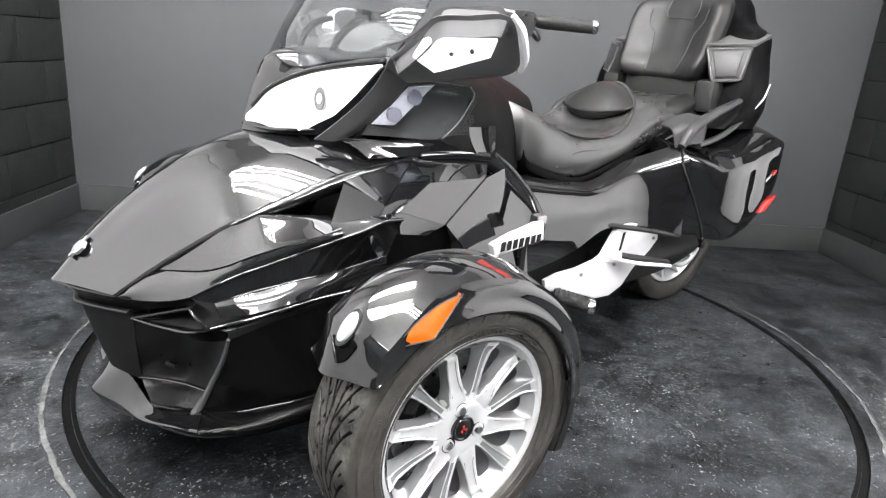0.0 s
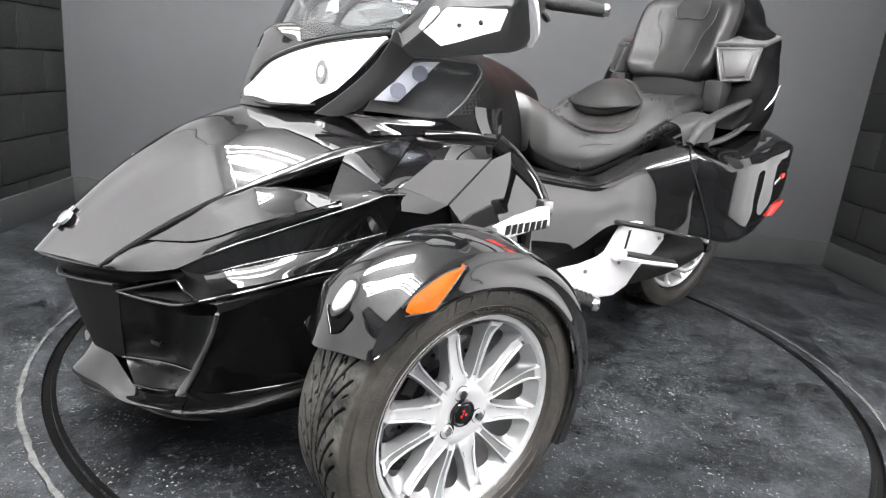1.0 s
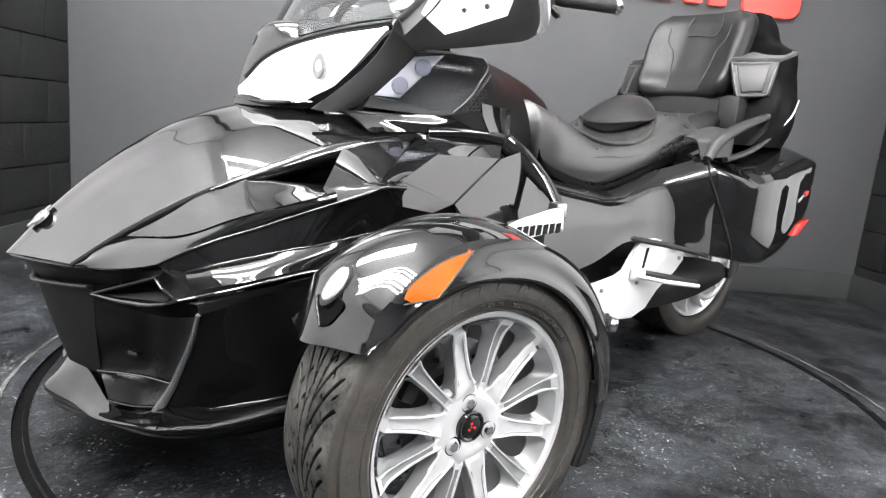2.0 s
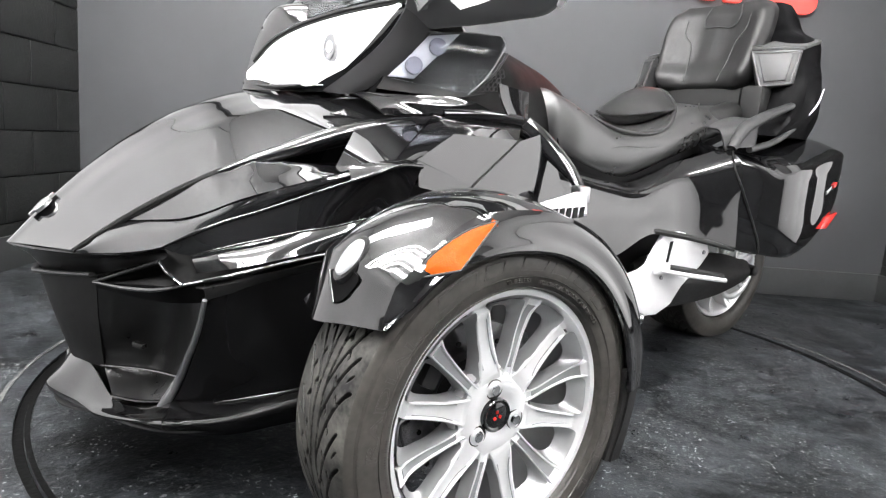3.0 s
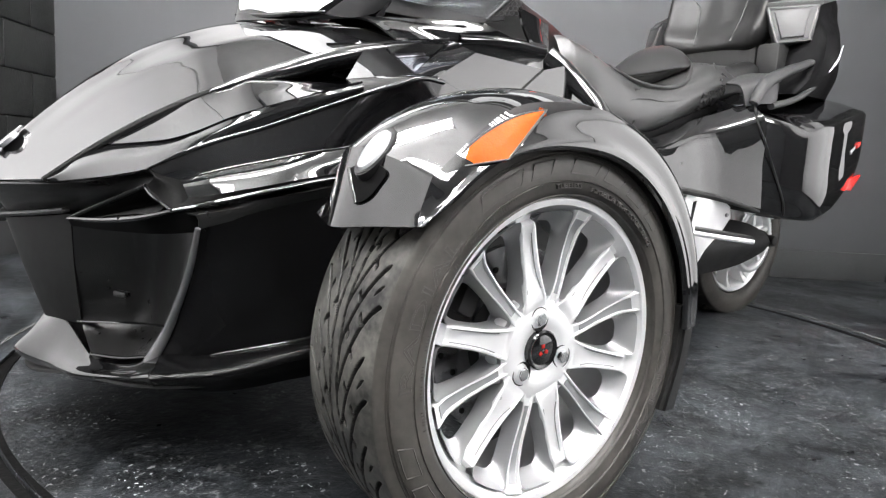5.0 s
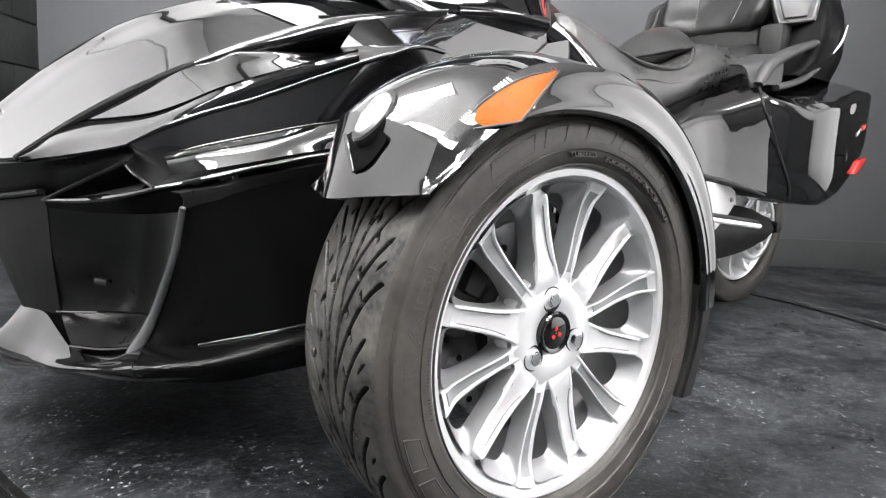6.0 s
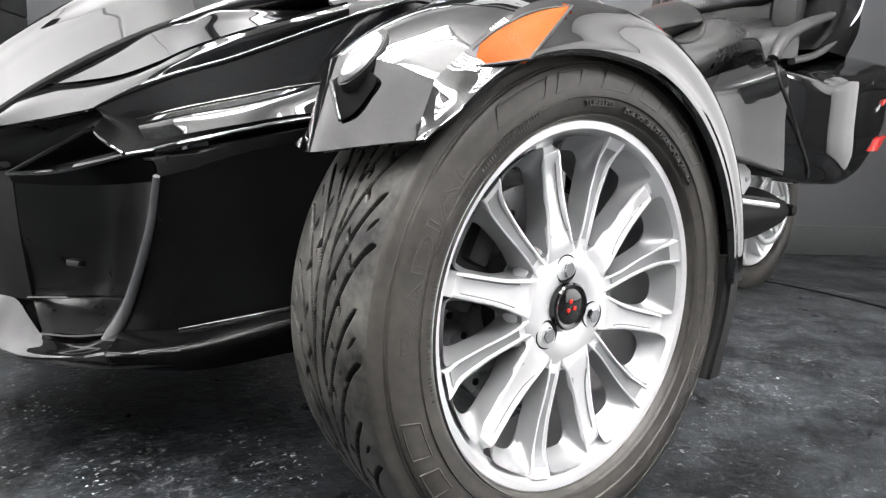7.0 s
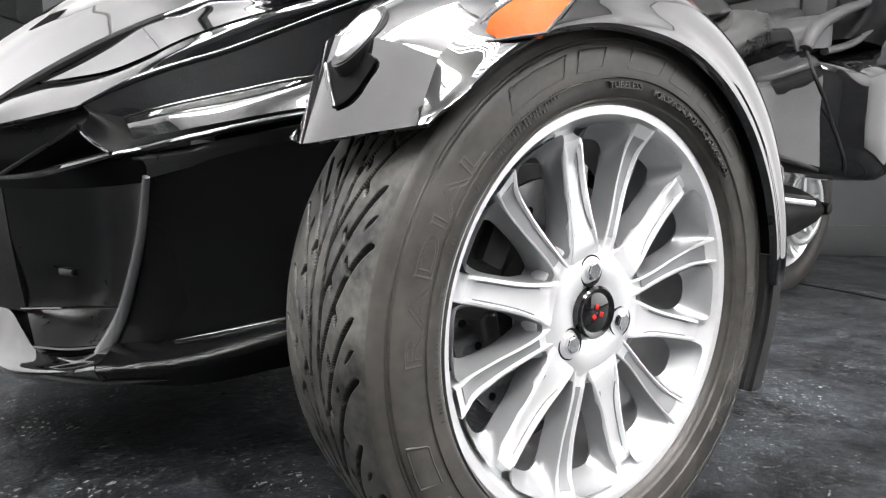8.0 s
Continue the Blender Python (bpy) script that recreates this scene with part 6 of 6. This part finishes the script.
def build_seat():
    prof = ((0.645, [(-0.225, 0.690), (-0.228, 0.76), (-0.200, 0.845), (-0.10, 0.862), (0, 0.866)]),
            (0.70, [(-0.250, 0.668), (-0.258, 0.73), (-0.225, 0.822), (-0.12, 0.836), (0, 0.838)]),
            (0.78, [(-0.258, 0.645), (-0.272, 0.70), (-0.245, 0.783), (-0.13, 0.79), (0, 0.79)]),
            (0.90, [(-0.248, 0.624), (-0.275, 0.68), (-0.250, 0.752), (-0.13, 0.758), (0, 0.752)]),
            (1.00, [(-0.238, 0.640), (-0.272, 0.69), (-0.255, 0.752), (-0.14, 0.752), (0, 0.745)]),
            (1.10, [(-0.248, 0.678), (-0.274, 0.722), (-0.252, 0.772), (-0.14, 0.765), (0, 0.76)]),
            (1.20, [(-0.252, 0.712), (-0.268, 0.758), (-0.222, 0.822), (-0.12, 0.83), (0, 0.83)]),
            (1.29, [(-0.244, 0.740), (-0.258, 0.785), (-0.215, 0.852), (-0.12, 0.875), (0, 0.88)]),
            (1.42, [(-0.246, 0.785), (-0.250, 0.820), (-0.205, 0.868), (-0.1, 0.880), (0, 0.88)]),
            (1.56, [(-0.246, 0.80), (-0.248, 0.84), (-0.2, 0.885), (-0.1, 0.89), (0, 0.89)]))
    secs = []
    for x, p in prof:
        row = [(x, -0.17, p[0][1] - 0.005)] + [(x, y, z) for y, z in p]
        secs.append(across(row))
    g = grid(secs, 61, 70)
    bm = net(g)
    bm.verts.ensure_lookup_table()
    bm.faces.new([bm.verts[i] for i in range(61)][::-1])
    seat = part("seat", bm, LEATHER, TRIKE, "black stitched leather two-up seat", 50)
    base = [[(x, y - 0.010, z + 0.006), (x, y - 0.012, z - 0.016), (x, y + 0.03, z - 0.026)] for x, y, z in ((0.648, -0.215, 0.735), (0.652, -0.238, 0.690), (0.72, -0.252, 0.656), (0.80, -0.252, 0.634), (0.90, -0.245, 0.618), (0.99, -0.236, 0.632), (1.09, -0.244, 0.670), (1.19, -0.250, 0.706), (1.30, -0.243, 0.740), (1.41, -0.245, 0.780))]
    for sgn in (1, -1):
        b = shell(grid(base, 6, 50), 0.004, (0, -1, 0))
        part("seat_base", flipped(b) if sgn < 0 else b, INNER, seat, "black seat pan edge")
    # rider's lumbar pad
    pad = bmesh.new()
    bmesh.ops.create_uvsphere(pad, u_segments=40, v_segments=20, radius=1)
    for v in pad.verts:
        x, y, z = v.co
        s = (1 - abs(y) ** 2.6) if abs(y) < 1 else 0
        v.co = Vector((1.196 + 0.050 * x + 0.045 * z, MID + 0.152 * y, 0.846 + (0.082 if z > 0 else 0.055) * z * (0.45 + 0.55 * s)))
    lip = []
    for k in range(25):
        u = -0.97 + 1.94 * k / 24
        lip.append((1.184 - 0.064 * math.sqrt(max(0.0, 1 - u * u)), MID + 0.148 * u, 0.840 - 0.020 * (1 - u * u)))
    part("pad_seam", tube(lip, 0.0045, 8), DARK, seat, "dark seam under the pad")
    part("lumbar_pad", pad, LEATHER_DARK, seat, "padded rider backrest with smooth leather")
    ring = [(0.78, -0.226, 0.792), (0.81, -0.240, 0.778), (0.86, -0.247, 0.764), (0.95, -0.250, 0.756), (1.046, -0.250, 0.762), (1.13, -0.236, 0.788), (1.21, -0.198, 0.834), (1.275, -0.14, 0.880), (1.293, -0.09, 0.914), (1.296, MID, 0.924)]
    ring = across(ring)
    part("piping", tube(ring, 0.0085, 10, samples=110, flat=0.8), LEATHER2, seat, "grey piping round the rider's seat")
    for sgn in (1, -1):
        part("stitching", tube([(0.77, Y(-0.266, sgn), 0.664), (0.83, Y(-0.273, sgn), 0.705), (0.90, Y(-0.272, sgn), 0.716), (1.0, Y(-0.270, sgn), 0.717), (1.1, Y(-0.270, sgn), 0.736), (1.165, Y(-0.268, sgn), 0.748)], 0.0016, 6, samples=40), PIPING, seat, "grey seam")
        part("stitching", tube([(1.30, Y(-0.245, sgn), 0.745), (1.305, Y(-0.252, sgn), 0.79), (1.325, Y(-0.212, sgn), 0.858), (1.40, Y(-0.16, sgn), 0.885)], 0.002, 6, samples=24), PIPING, seat, "grey seam")
        part("seat_wing", joined(tube([(1.32, Y(-0.17, sgn), 0.81), (1.42, Y(-0.195, sgn), 0.83), (1.53, Y(-0.20, sgn), 0.865)], [0.045, 0.055, 0.05], 16, samples=20, flat=0.8)), LEATHER_DARK, seat, "smooth side bolster")


def build_backrest():
    lv = ((0.945, 1.555, 1.565, 0.150), (0.965, 1.522, 1.538, 0.172), (0.99, 1.514, 1.542, 0.186), (1.06, 1.538, 1.580, 0.198), (1.12, 1.556, 1.598, 0.203), (1.18, 1.576, 1.616, 0.204), (1.235, 1.600, 1.628, 0.194), (1.270, 1.634, 1.648, 0.160))
    secs = []
    for z, xe, xc, h in lv:
        secs.append([(xe + 0.085, -h * 0.98, z), (xe + 0.03, -h * 1.01, z), (xe, -h * 0.93, z), (xe + (xc - xe) * 0.45, -h * 0.66, z), (xc, -h * 0.32, z), (xc, 0, z), (xc, h * 0.32, z), (xe + (xc - xe) * 0.45, h * 0.66, z), (xe, h * 0.93, z), (xe + 0.03, h * 1.01, z), (xe + 0.085, h * 0.98, z)])
    secs = [[(x, y + MID, z) for x, y, z in s] for s in secs]
    g = grid(secs, 56, 40)
    bm = shell(g, 0.03, (-1, 0, 0))
    back = part("backrest", bm, LEATHER_DARK, TRIKE, "padded black passenger backrest with stitched panels", 50)

    def on(u, z):
        """A point on the pad's face: u from -1 to 1 across, at the height z."""
        zs = [l[0] for l in lv]
        xe, xc, h = (np.interp(z, zs, [l[k] for l in lv]) for k in (1, 2, 3))
        a = abs(u)
        x = xc if a < 0.32 else xc + (xe - xc) * min(1.0, (a - 0.32) / 0.55)
        return (x - 0.003, MID + u * h, z)

    for sgn in (1, -1):
        part("stitching", tube([on(Y(-0.70, sgn), 1.215), on(Y(-0.66, sgn), 1.165), on(Y(-0.52, sgn), 1.125), on(Y(-0.47, sgn), 1.06), on(Y(-0.44, sgn), 0.98)], 0.0018, 6, samples=30), PIPING, back, "grey seam")
    part("stitching", tube([on(-0.46, 1.262), on(-0.45, 1.21), on(-0.40, 1.19), on(0.0, 1.186), on(0.24, 1.19), on(0.28, 1.21), on(0.28, 1.262)], 0.0018, 6, samples=40), PIPING, back, "grey seam")
    part("backrest_mount", block((0.10, 0.34, 0.14), (1.60, MID, 0.92), 0.03), MATTE, back)


def rounded_ring(x0, x1, h, z, n=28, p=0.5):
    """A rounded rectangle at the height z, from x0 to x1 and from -h to h."""
    xm, a = (x0 + x1) / 2, (x1 - x0) / 2
    return [(xm + a * math.copysign(abs(math.cos(t)) ** p, math.cos(t)), MID + h * math.copysign(abs(math.sin(t)) ** p, math.sin(t)), z) for t in np.arange(n) * 2 * math.pi / n]


SATIN_GREY = material("satin_mid_grey_plastic", (0.10, 0.10, 0.10), 0.35, bump=0.1, scale=400, rvary=0.06)


def build_trunk():
    rings = [rounded_ring(1.50, 1.79, 0.335, 0.79, p=0.35), rounded_ring(1.56, 1.775, 0.362, 0.86, p=0.35), rounded_ring(1.58, 1.765, 0.365, 0.93, p=0.35), rounded_ring(1.60, 1.77, 0.355, 0.99, p=0.35),
             rounded_ring(1.63, 1.83, 0.315, 1.06, p=0.35), rounded_ring(1.67, 1.845, 0.295, 1.13, p=0.35), rounded_ring(1.71, 1.87, 0.212, 1.185, p=0.4), rounded_ring(1.73, 1.89, 0.175, 1.25, p=0.45), rounded_ring(1.75, 1.88, 0.15, 1.285, p=0.5)]
    g = np.stack([cr(np.array(rings)[:, k], 40) for k in range(28)], 1)
    bm = net(g, close_u=True)
    bm.verts.ensure_lookup_table()
    bm.faces.new([bm.verts[39 * 28 + k] for k in range(28)])
    bm.faces.new([bm.verts[k] for k in range(28)][::-1])
    bmesh.ops.recalc_face_normals(bm, faces=bm.faces)
    trunk = part("top_case", bm, CASE, TRIKE, "gloss black top case with speaker pods", 30)
    for sgn in (1, -1):
        def P(*pts):
            return [(x, Y(y, sgn), z) for x, y, z in pts][::sgn]
        pod = part("speaker_pod", slab(P((1.552, -0.232, 1.072), (1.652, -0.360, 1.084), (1.618, -0.362, 0.960), (1.553, -0.276, 0.950)), 0.05, 0.010), GREYPLASTIC, trunk, "dark grey speaker pod")
        rimp = P((1.534, -0.252, 1.068), (1.628, -0.366, 1.078), (1.594, -0.366, 0.968), (1.534, -0.292, 0.958))
        part("grille_frame", tube(straight(rimp + rimp[:1], 41), 0.005, 6, up=(0.3, 0.2, 0.9)), SATIN_GREY, trunk, "lighter grey grille frame")
        part("speaker_grille", slab(P((1.546, -0.266, 1.058), (1.614, -0.350, 1.066), (1.584, -0.352, 0.978), (1.544, -0.300, 0.970)), 0.014, 0.004), LEATHER2, trunk, "flat speaker grille")
        part("speaker_ledge", slab(P((1.545, -0.238, 1.085), (1.650, -0.372, 1.094), (1.800, -0.350, 1.136), (1.775, -0.25, 1.152)), 0.014, 0.005), SATIN_GREY, trunk, "grey ledge over the speaker")
        part("case_hinge", tube([(1.715, Y(-0.423, sgn), 0.962), (1.69, Y(-0.420, sgn), 0.905), (1.66, Y(-0.41, sgn), 0.87)], [0.002, 0.004, 0.004], 6, samples=10), SATIN, trunk, "thin bright edge")
        part("pod_foot", block((0.10, 0.08, 0.12), (1.575, Y(-0.27, sgn), 0.90), 0.02), MATTE, trunk)
        part("pod_cheek", slab(P((1.604, -0.357, 0.965), (1.640, -0.372, 0.975), (1.615, -0.385, 0.905), (1.600, -0.37, 0.90)), 0.01, 0.003), GREYPLASTIC, trunk)


def build_pannier():
    lv = ((1.288, -0.372, 0.432, 0.705), (1.35, -0.442, 0.412, 0.684), (1.412, -0.490, 0.402, 0.664), (1.430, -0.500, 0.398, 0.670), (1.60, -0.507, 0.398, 0.706), (1.70, -0.504, 0.452, 0.730), (1.79, -0.490, 0.530, 0.752), (1.835, -0.44, 0.58, 0.758))
    secs = []
    for x, yo, zb, zt in lv:
        secs.append([(x, -0.20, zb + 0.015), (x, yo + 0.10, zb), (x, yo + 0.025, zb + 0.012), (x, yo + 0.006, zb + 0.05), (x, yo, zb + (zt - zb) * 0.6), (x, yo, zt - 0.006), (x, yo + 0.008, zt + 0.004), (x, yo + 0.09, zt + 0.036), (x, -0.22, zt + 0.065)])
    rows = np.array(secs)
    fine = np.array([np.vstack([cr(r[:6], 18), cr(r[5:7], 3)[1:], cr(r[6:], 8)[1:]]) for r in rows])
    parts = []
    for a, b in ((0, 3), (2, 8)):
        parts.append(np.stack([cr(fine[a:b, k], 14 if a == 0 else 22) for k in range(fine.shape[1])], 1))
    g = np.concatenate([parts[0], parts[1][1:]], 0)
    for sgn in (1, -1):
        bm = net(g)
        bm.verts.ensure_lookup_table()
        n = g.shape[1]
        bm.faces.new([bm.verts[k] for k in range(n)])
        bm.faces.new([bm.verts[(g.shape[0] - 1) * n + k] for k in range(n)][::-1])
        if sgn < 0:
            b2 = flipped(bm)
            bm.free()
            bm = b2
        case = part("pannier", bm, PAINT, TRIKE, "gloss black side pannier", 24)

        def put(name, b, mat, label=""):
            return part(name, flipped(b) if sgn < 0 else b, mat, case, label)

        put("pannier_gap", tube([(1.300, -0.366, 0.735), (1.281, -0.381, 0.722), (1.262, -0.404, 0.680), (1.280, -0.426, 0.619), (1.325, -0.433, 0.553), (1.352, -0.448, 0.490), (1.380, -0.455, 0.432), (1.392, -0.450, 0.408)], 0.0036, 6, samples=40), DARK, "dark seam where the pannier meets the side panel")
        put("side_marker", slab([(1.650, -0.508, 0.492), (1.700, -0.508, 0.492), (1.795, -0.496, 0.545), (1.775, -0.498, 0.548), (1.690, -0.506, 0.530)], 0.012, 0.004), RED, "red side marker")
        put("script_bar", slab([(1.668, -0.507, 0.618), (1.775, -0.496, 0.672), (1.778, -0.496, 0.662), (1.671, -0.507, 0.608)], 0.004, 0.001), BADGE, "silver script bar")
        put("script_dot", slab([(1.712, -0.506, 0.642), (1.732, -0.506, 0.652), (1.735, -0.506, 0.640), (1.715, -0.506, 0.630)], 0.006, 0.001), RED)
        # grab handle: sculpted loop with a window
        loop = [(1.285, -0.372, 0.735), (1.33, -0.376, 0.795), (1.41, -0.380, 0.835), (1.52, -0.383, 0.872), (1.62, -0.384, 0.893), (1.656, -0.384, 0.880), (1.645, -0.386, 0.845), (1.58, -0.388, 0.800), (1.48, -0.388, 0.762), (1.37, -0.382, 0.736)]
        put("grab_handle", tube(loop, [0.016, 0.022, 0.02, 0.017, 0.014, 0.011, 0.010, 0.011, 0.012, 0.012], 12, samples=60, flat=0.9), GREYPLASTIC, "dark grey passenger grab handle")
        put("handle_root", shell(grid([[(1.27, -0.36, 0.728), (1.27, -0.33, 0.79), (1.28, -0.28, 0.80)], [(1.33, -0.378, 0.74), (1.335, -0.365, 0.81), (1.34, -0.29, 0.83)], [(1.40, -0.385, 0.745), (1.40, -0.375, 0.83), (1.41, -0.31, 0.84)], [(1.44, -0.36, 0.745), (1.45, -0.34, 0.80), (1.45, -0.30, 0.82)]], 14, 14), 0.006, (0, -1, 1)), GREYPLASTIC)
        put("rear_lamp", block((0.02, 0.12, 0.05), (1.832, -0.36, 0.66), 0.006), RED, "red rear lamp")


def build_feet():
    for sgn in (1, -1):
        def P(y, *pts):
            return [(x, Y(y, sgn), z) for x, z in pts][::sgn]
        plate = part("foot_plate", slab(P(-0.345, (0.688, 0.325), (0.75, 0.339), (0.84, 0.341), (0.93, 0.352), (0.965, 0.368), (0.995, 0.425), (1.022, 0.468), (1.10, 0.470), (1.20, 0.455), (1.262, 0.425), (1.272, 0.392), (1.235, 0.355), (1.14, 0.300), (1.10, 0.240), (1.03, 0.212), (0.95, 0.214), (0.85, 0.252), (0.76, 0.276), (0.70, 0.285)), 0.016, 0.005), SATIN, TRIKE, "satin silver cast foot rest bracket")
        part("plate_slot", slab(P(-0.3545, (1.055, 0.440), (1.068, 0.442), (1.055, 0.378), (1.045, 0.376)), 0.002), DARK, plate)
        for x, z in ((0.86, 0.318), (1.24, 0.40), (1.03, 0.33)):
            part("plate_bolt", moved(tube([(0, 0, 0), (0, 0, 0.006)], [0.007, 0.006], 8, up=(1, 0, 0)), Matrix.Translation((x, Y(-0.352, sgn), z)) @ Matrix.Rotation(radians(90 * sgn), 4, "X")), STEEL, plate)
        peg = part("front_peg", tube([(0.735, Y(-0.350, sgn), 0.270), (0.745, Y(-0.356, sgn), 0.267), (0.818, Y(-0.424, sgn), 0.243), (0.822, Y(-0.428, sgn), 0.241)], [0.026, 0.029, 0.029, 0.026], 14, flat=0.8), PEG, TRIKE, "black rubber foot peg")
        part("peg_end", tube([(0.822, Y(-0.428, sgn), 0.241), (0.826, Y(-0.432, sgn), 0.240), (0.836, Y(-0.442, sgn), 0.237)], [0.028, 0.030, 0.027], 14, flat=0.85), CHROME, peg, "bright peg end")
        for k in range(7):
            u = k / 6
            part("peg_rib", tube([(0.750 + 0.064 * u, Y(-0.360 - 0.058 * u, sgn), 0.266 - 0.020 * u), (0.7545 + 0.064 * u, Y(-0.3640 - 0.058 * u, sgn), 0.265 - 0.020 * u)], 0.0315, 14, flat=0.8), PEG, peg)
        rear = part("rear_peg", slab([(x, Y(y, sgn), z) for x, y, z in ((1.00, -0.365, 0.366), (1.06, -0.36, 0.364), (1.205, -0.445, 0.345), (1.19, -0.468, 0.343), (1.04, -0.40, 0.360))][::sgn], 0.016, 0.005), MATTE, TRIKE, "black passenger foot peg")
        part("peg_edge", tube([(1.00, Y(-0.368, sgn), 0.358), (1.04, Y(-0.402, sgn), 0.352), (1.192, Y(-0.470, sgn), 0.335)], 0.007, 8, samples=12), SATIN, rear, "bright peg edge")
        part("peg_hinge", block((0.05, 0.03, 0.035), (1.01, Y(-0.362, sgn), 0.362), 0.006, (0, 0, -30 * sgn)), SATIN, rear)
        # bright heat deflector with cut marks and its black arm
        d = part("heat_deflector", slab(P(-0.572, (0.232, 0.566), (0.30, 0.586), (0.378, 0.606), (0.402, 0.606), (0.410, 0.556), (0.33, 0.548), (0.246, 0.532)), 0.020, 0.007), SATIN, TRIKE, "bright deflector plate with dark cut marks")
        for k in range(7):
            x = 0.262 + 0.020 * k
            part("cut_mark", slab(P(-0.5835, (x, 0.568 + 0.05 * (x - 0.26)), (x + 0.012, 0.570 + 0.05 * (x - 0.26)), (x + 0.010, 0.548 + 0.05 * (x - 0.26)), (x - 0.002, 0.546 + 0.05 * (x - 0.26))), 0.003), DARK, d)
        part("deflector_arm", tube([(0.338, Y(-0.430, sgn), 0.738), (0.370, Y(-0.458, sgn), 0.708), (0.397, Y(-0.490, sgn), 0.672), (0.416, Y(-0.522, sgn), 0.636), (0.425, Y(-0.548, sgn), 0.600)], [0.024, 0.024, 0.021, 0.017, 0.013], 14, samples=24, flat=0.45, up=(0, 1, 0.4)), PAINT, TRIKE, "gloss black curved arm")
        part("deflector_clamp", block((0.035, 0.03, 0.04), (0.408, Y(-0.555, sgn), 0.598), 0.006), STEEL, d)
        g = part("radiator_mesh", block((0.02, 0.09, 0.20), (0.41, Y(-0.47, sgn), 0.46), 0.003), DARK, TRIKE, "dark radiator mesh")
        for k in range(6):
            part("mesh_bar", block((0.004, 0.085, 0.003), (0.398, Y(-0.47, sgn), 0.38 + 0.028 * k), 0.0005), GREYPLASTIC, g)


build_seat()
build_backrest()
build_trunk()
build_pannier()
build_feet()

# ---------------------------------------------------------------- pieces of the walls


def build_blocks():
    """Concrete blocks in running bond on both side walls, each an object on one of two shared meshes."""
    L, Hh = 0.40, 0.20
    whole = mesh_of("concrete_block", block((0.394, 0.012, 0.194), (0, 0, 0), 0.004), BLOCK)
    half = mesh_of("concrete_block", block((0.194, 0.012, 0.194), (0, 0, 0), 0.004), BLOCK)
    for wall, s, side in ((WALL_LEFT, -0.006, 1), (WALL_RIGHT, WIDE + 0.006, -1)):
        turn = Matrix.Rotation(math.atan2(E2.y, E2.x), 4, "Z")
        for row in range(15):
            z = 0.05 + Hh * row + Hh / 2 - 0.05
            d = 0.0
            if row % 2:
                items = [(0.1, half)]
                d = 0.2
            else:
                items = []
            while d + L <= 3.81:
                items.append((d + L / 2, whole))
                d += L
            for c, me in items:
                ob = new("concrete_block", me)
                ob.parent = wall
                ob.matrix_local = Matrix.Translation(in_room(s, c, z)) @ turn


build_blocks()
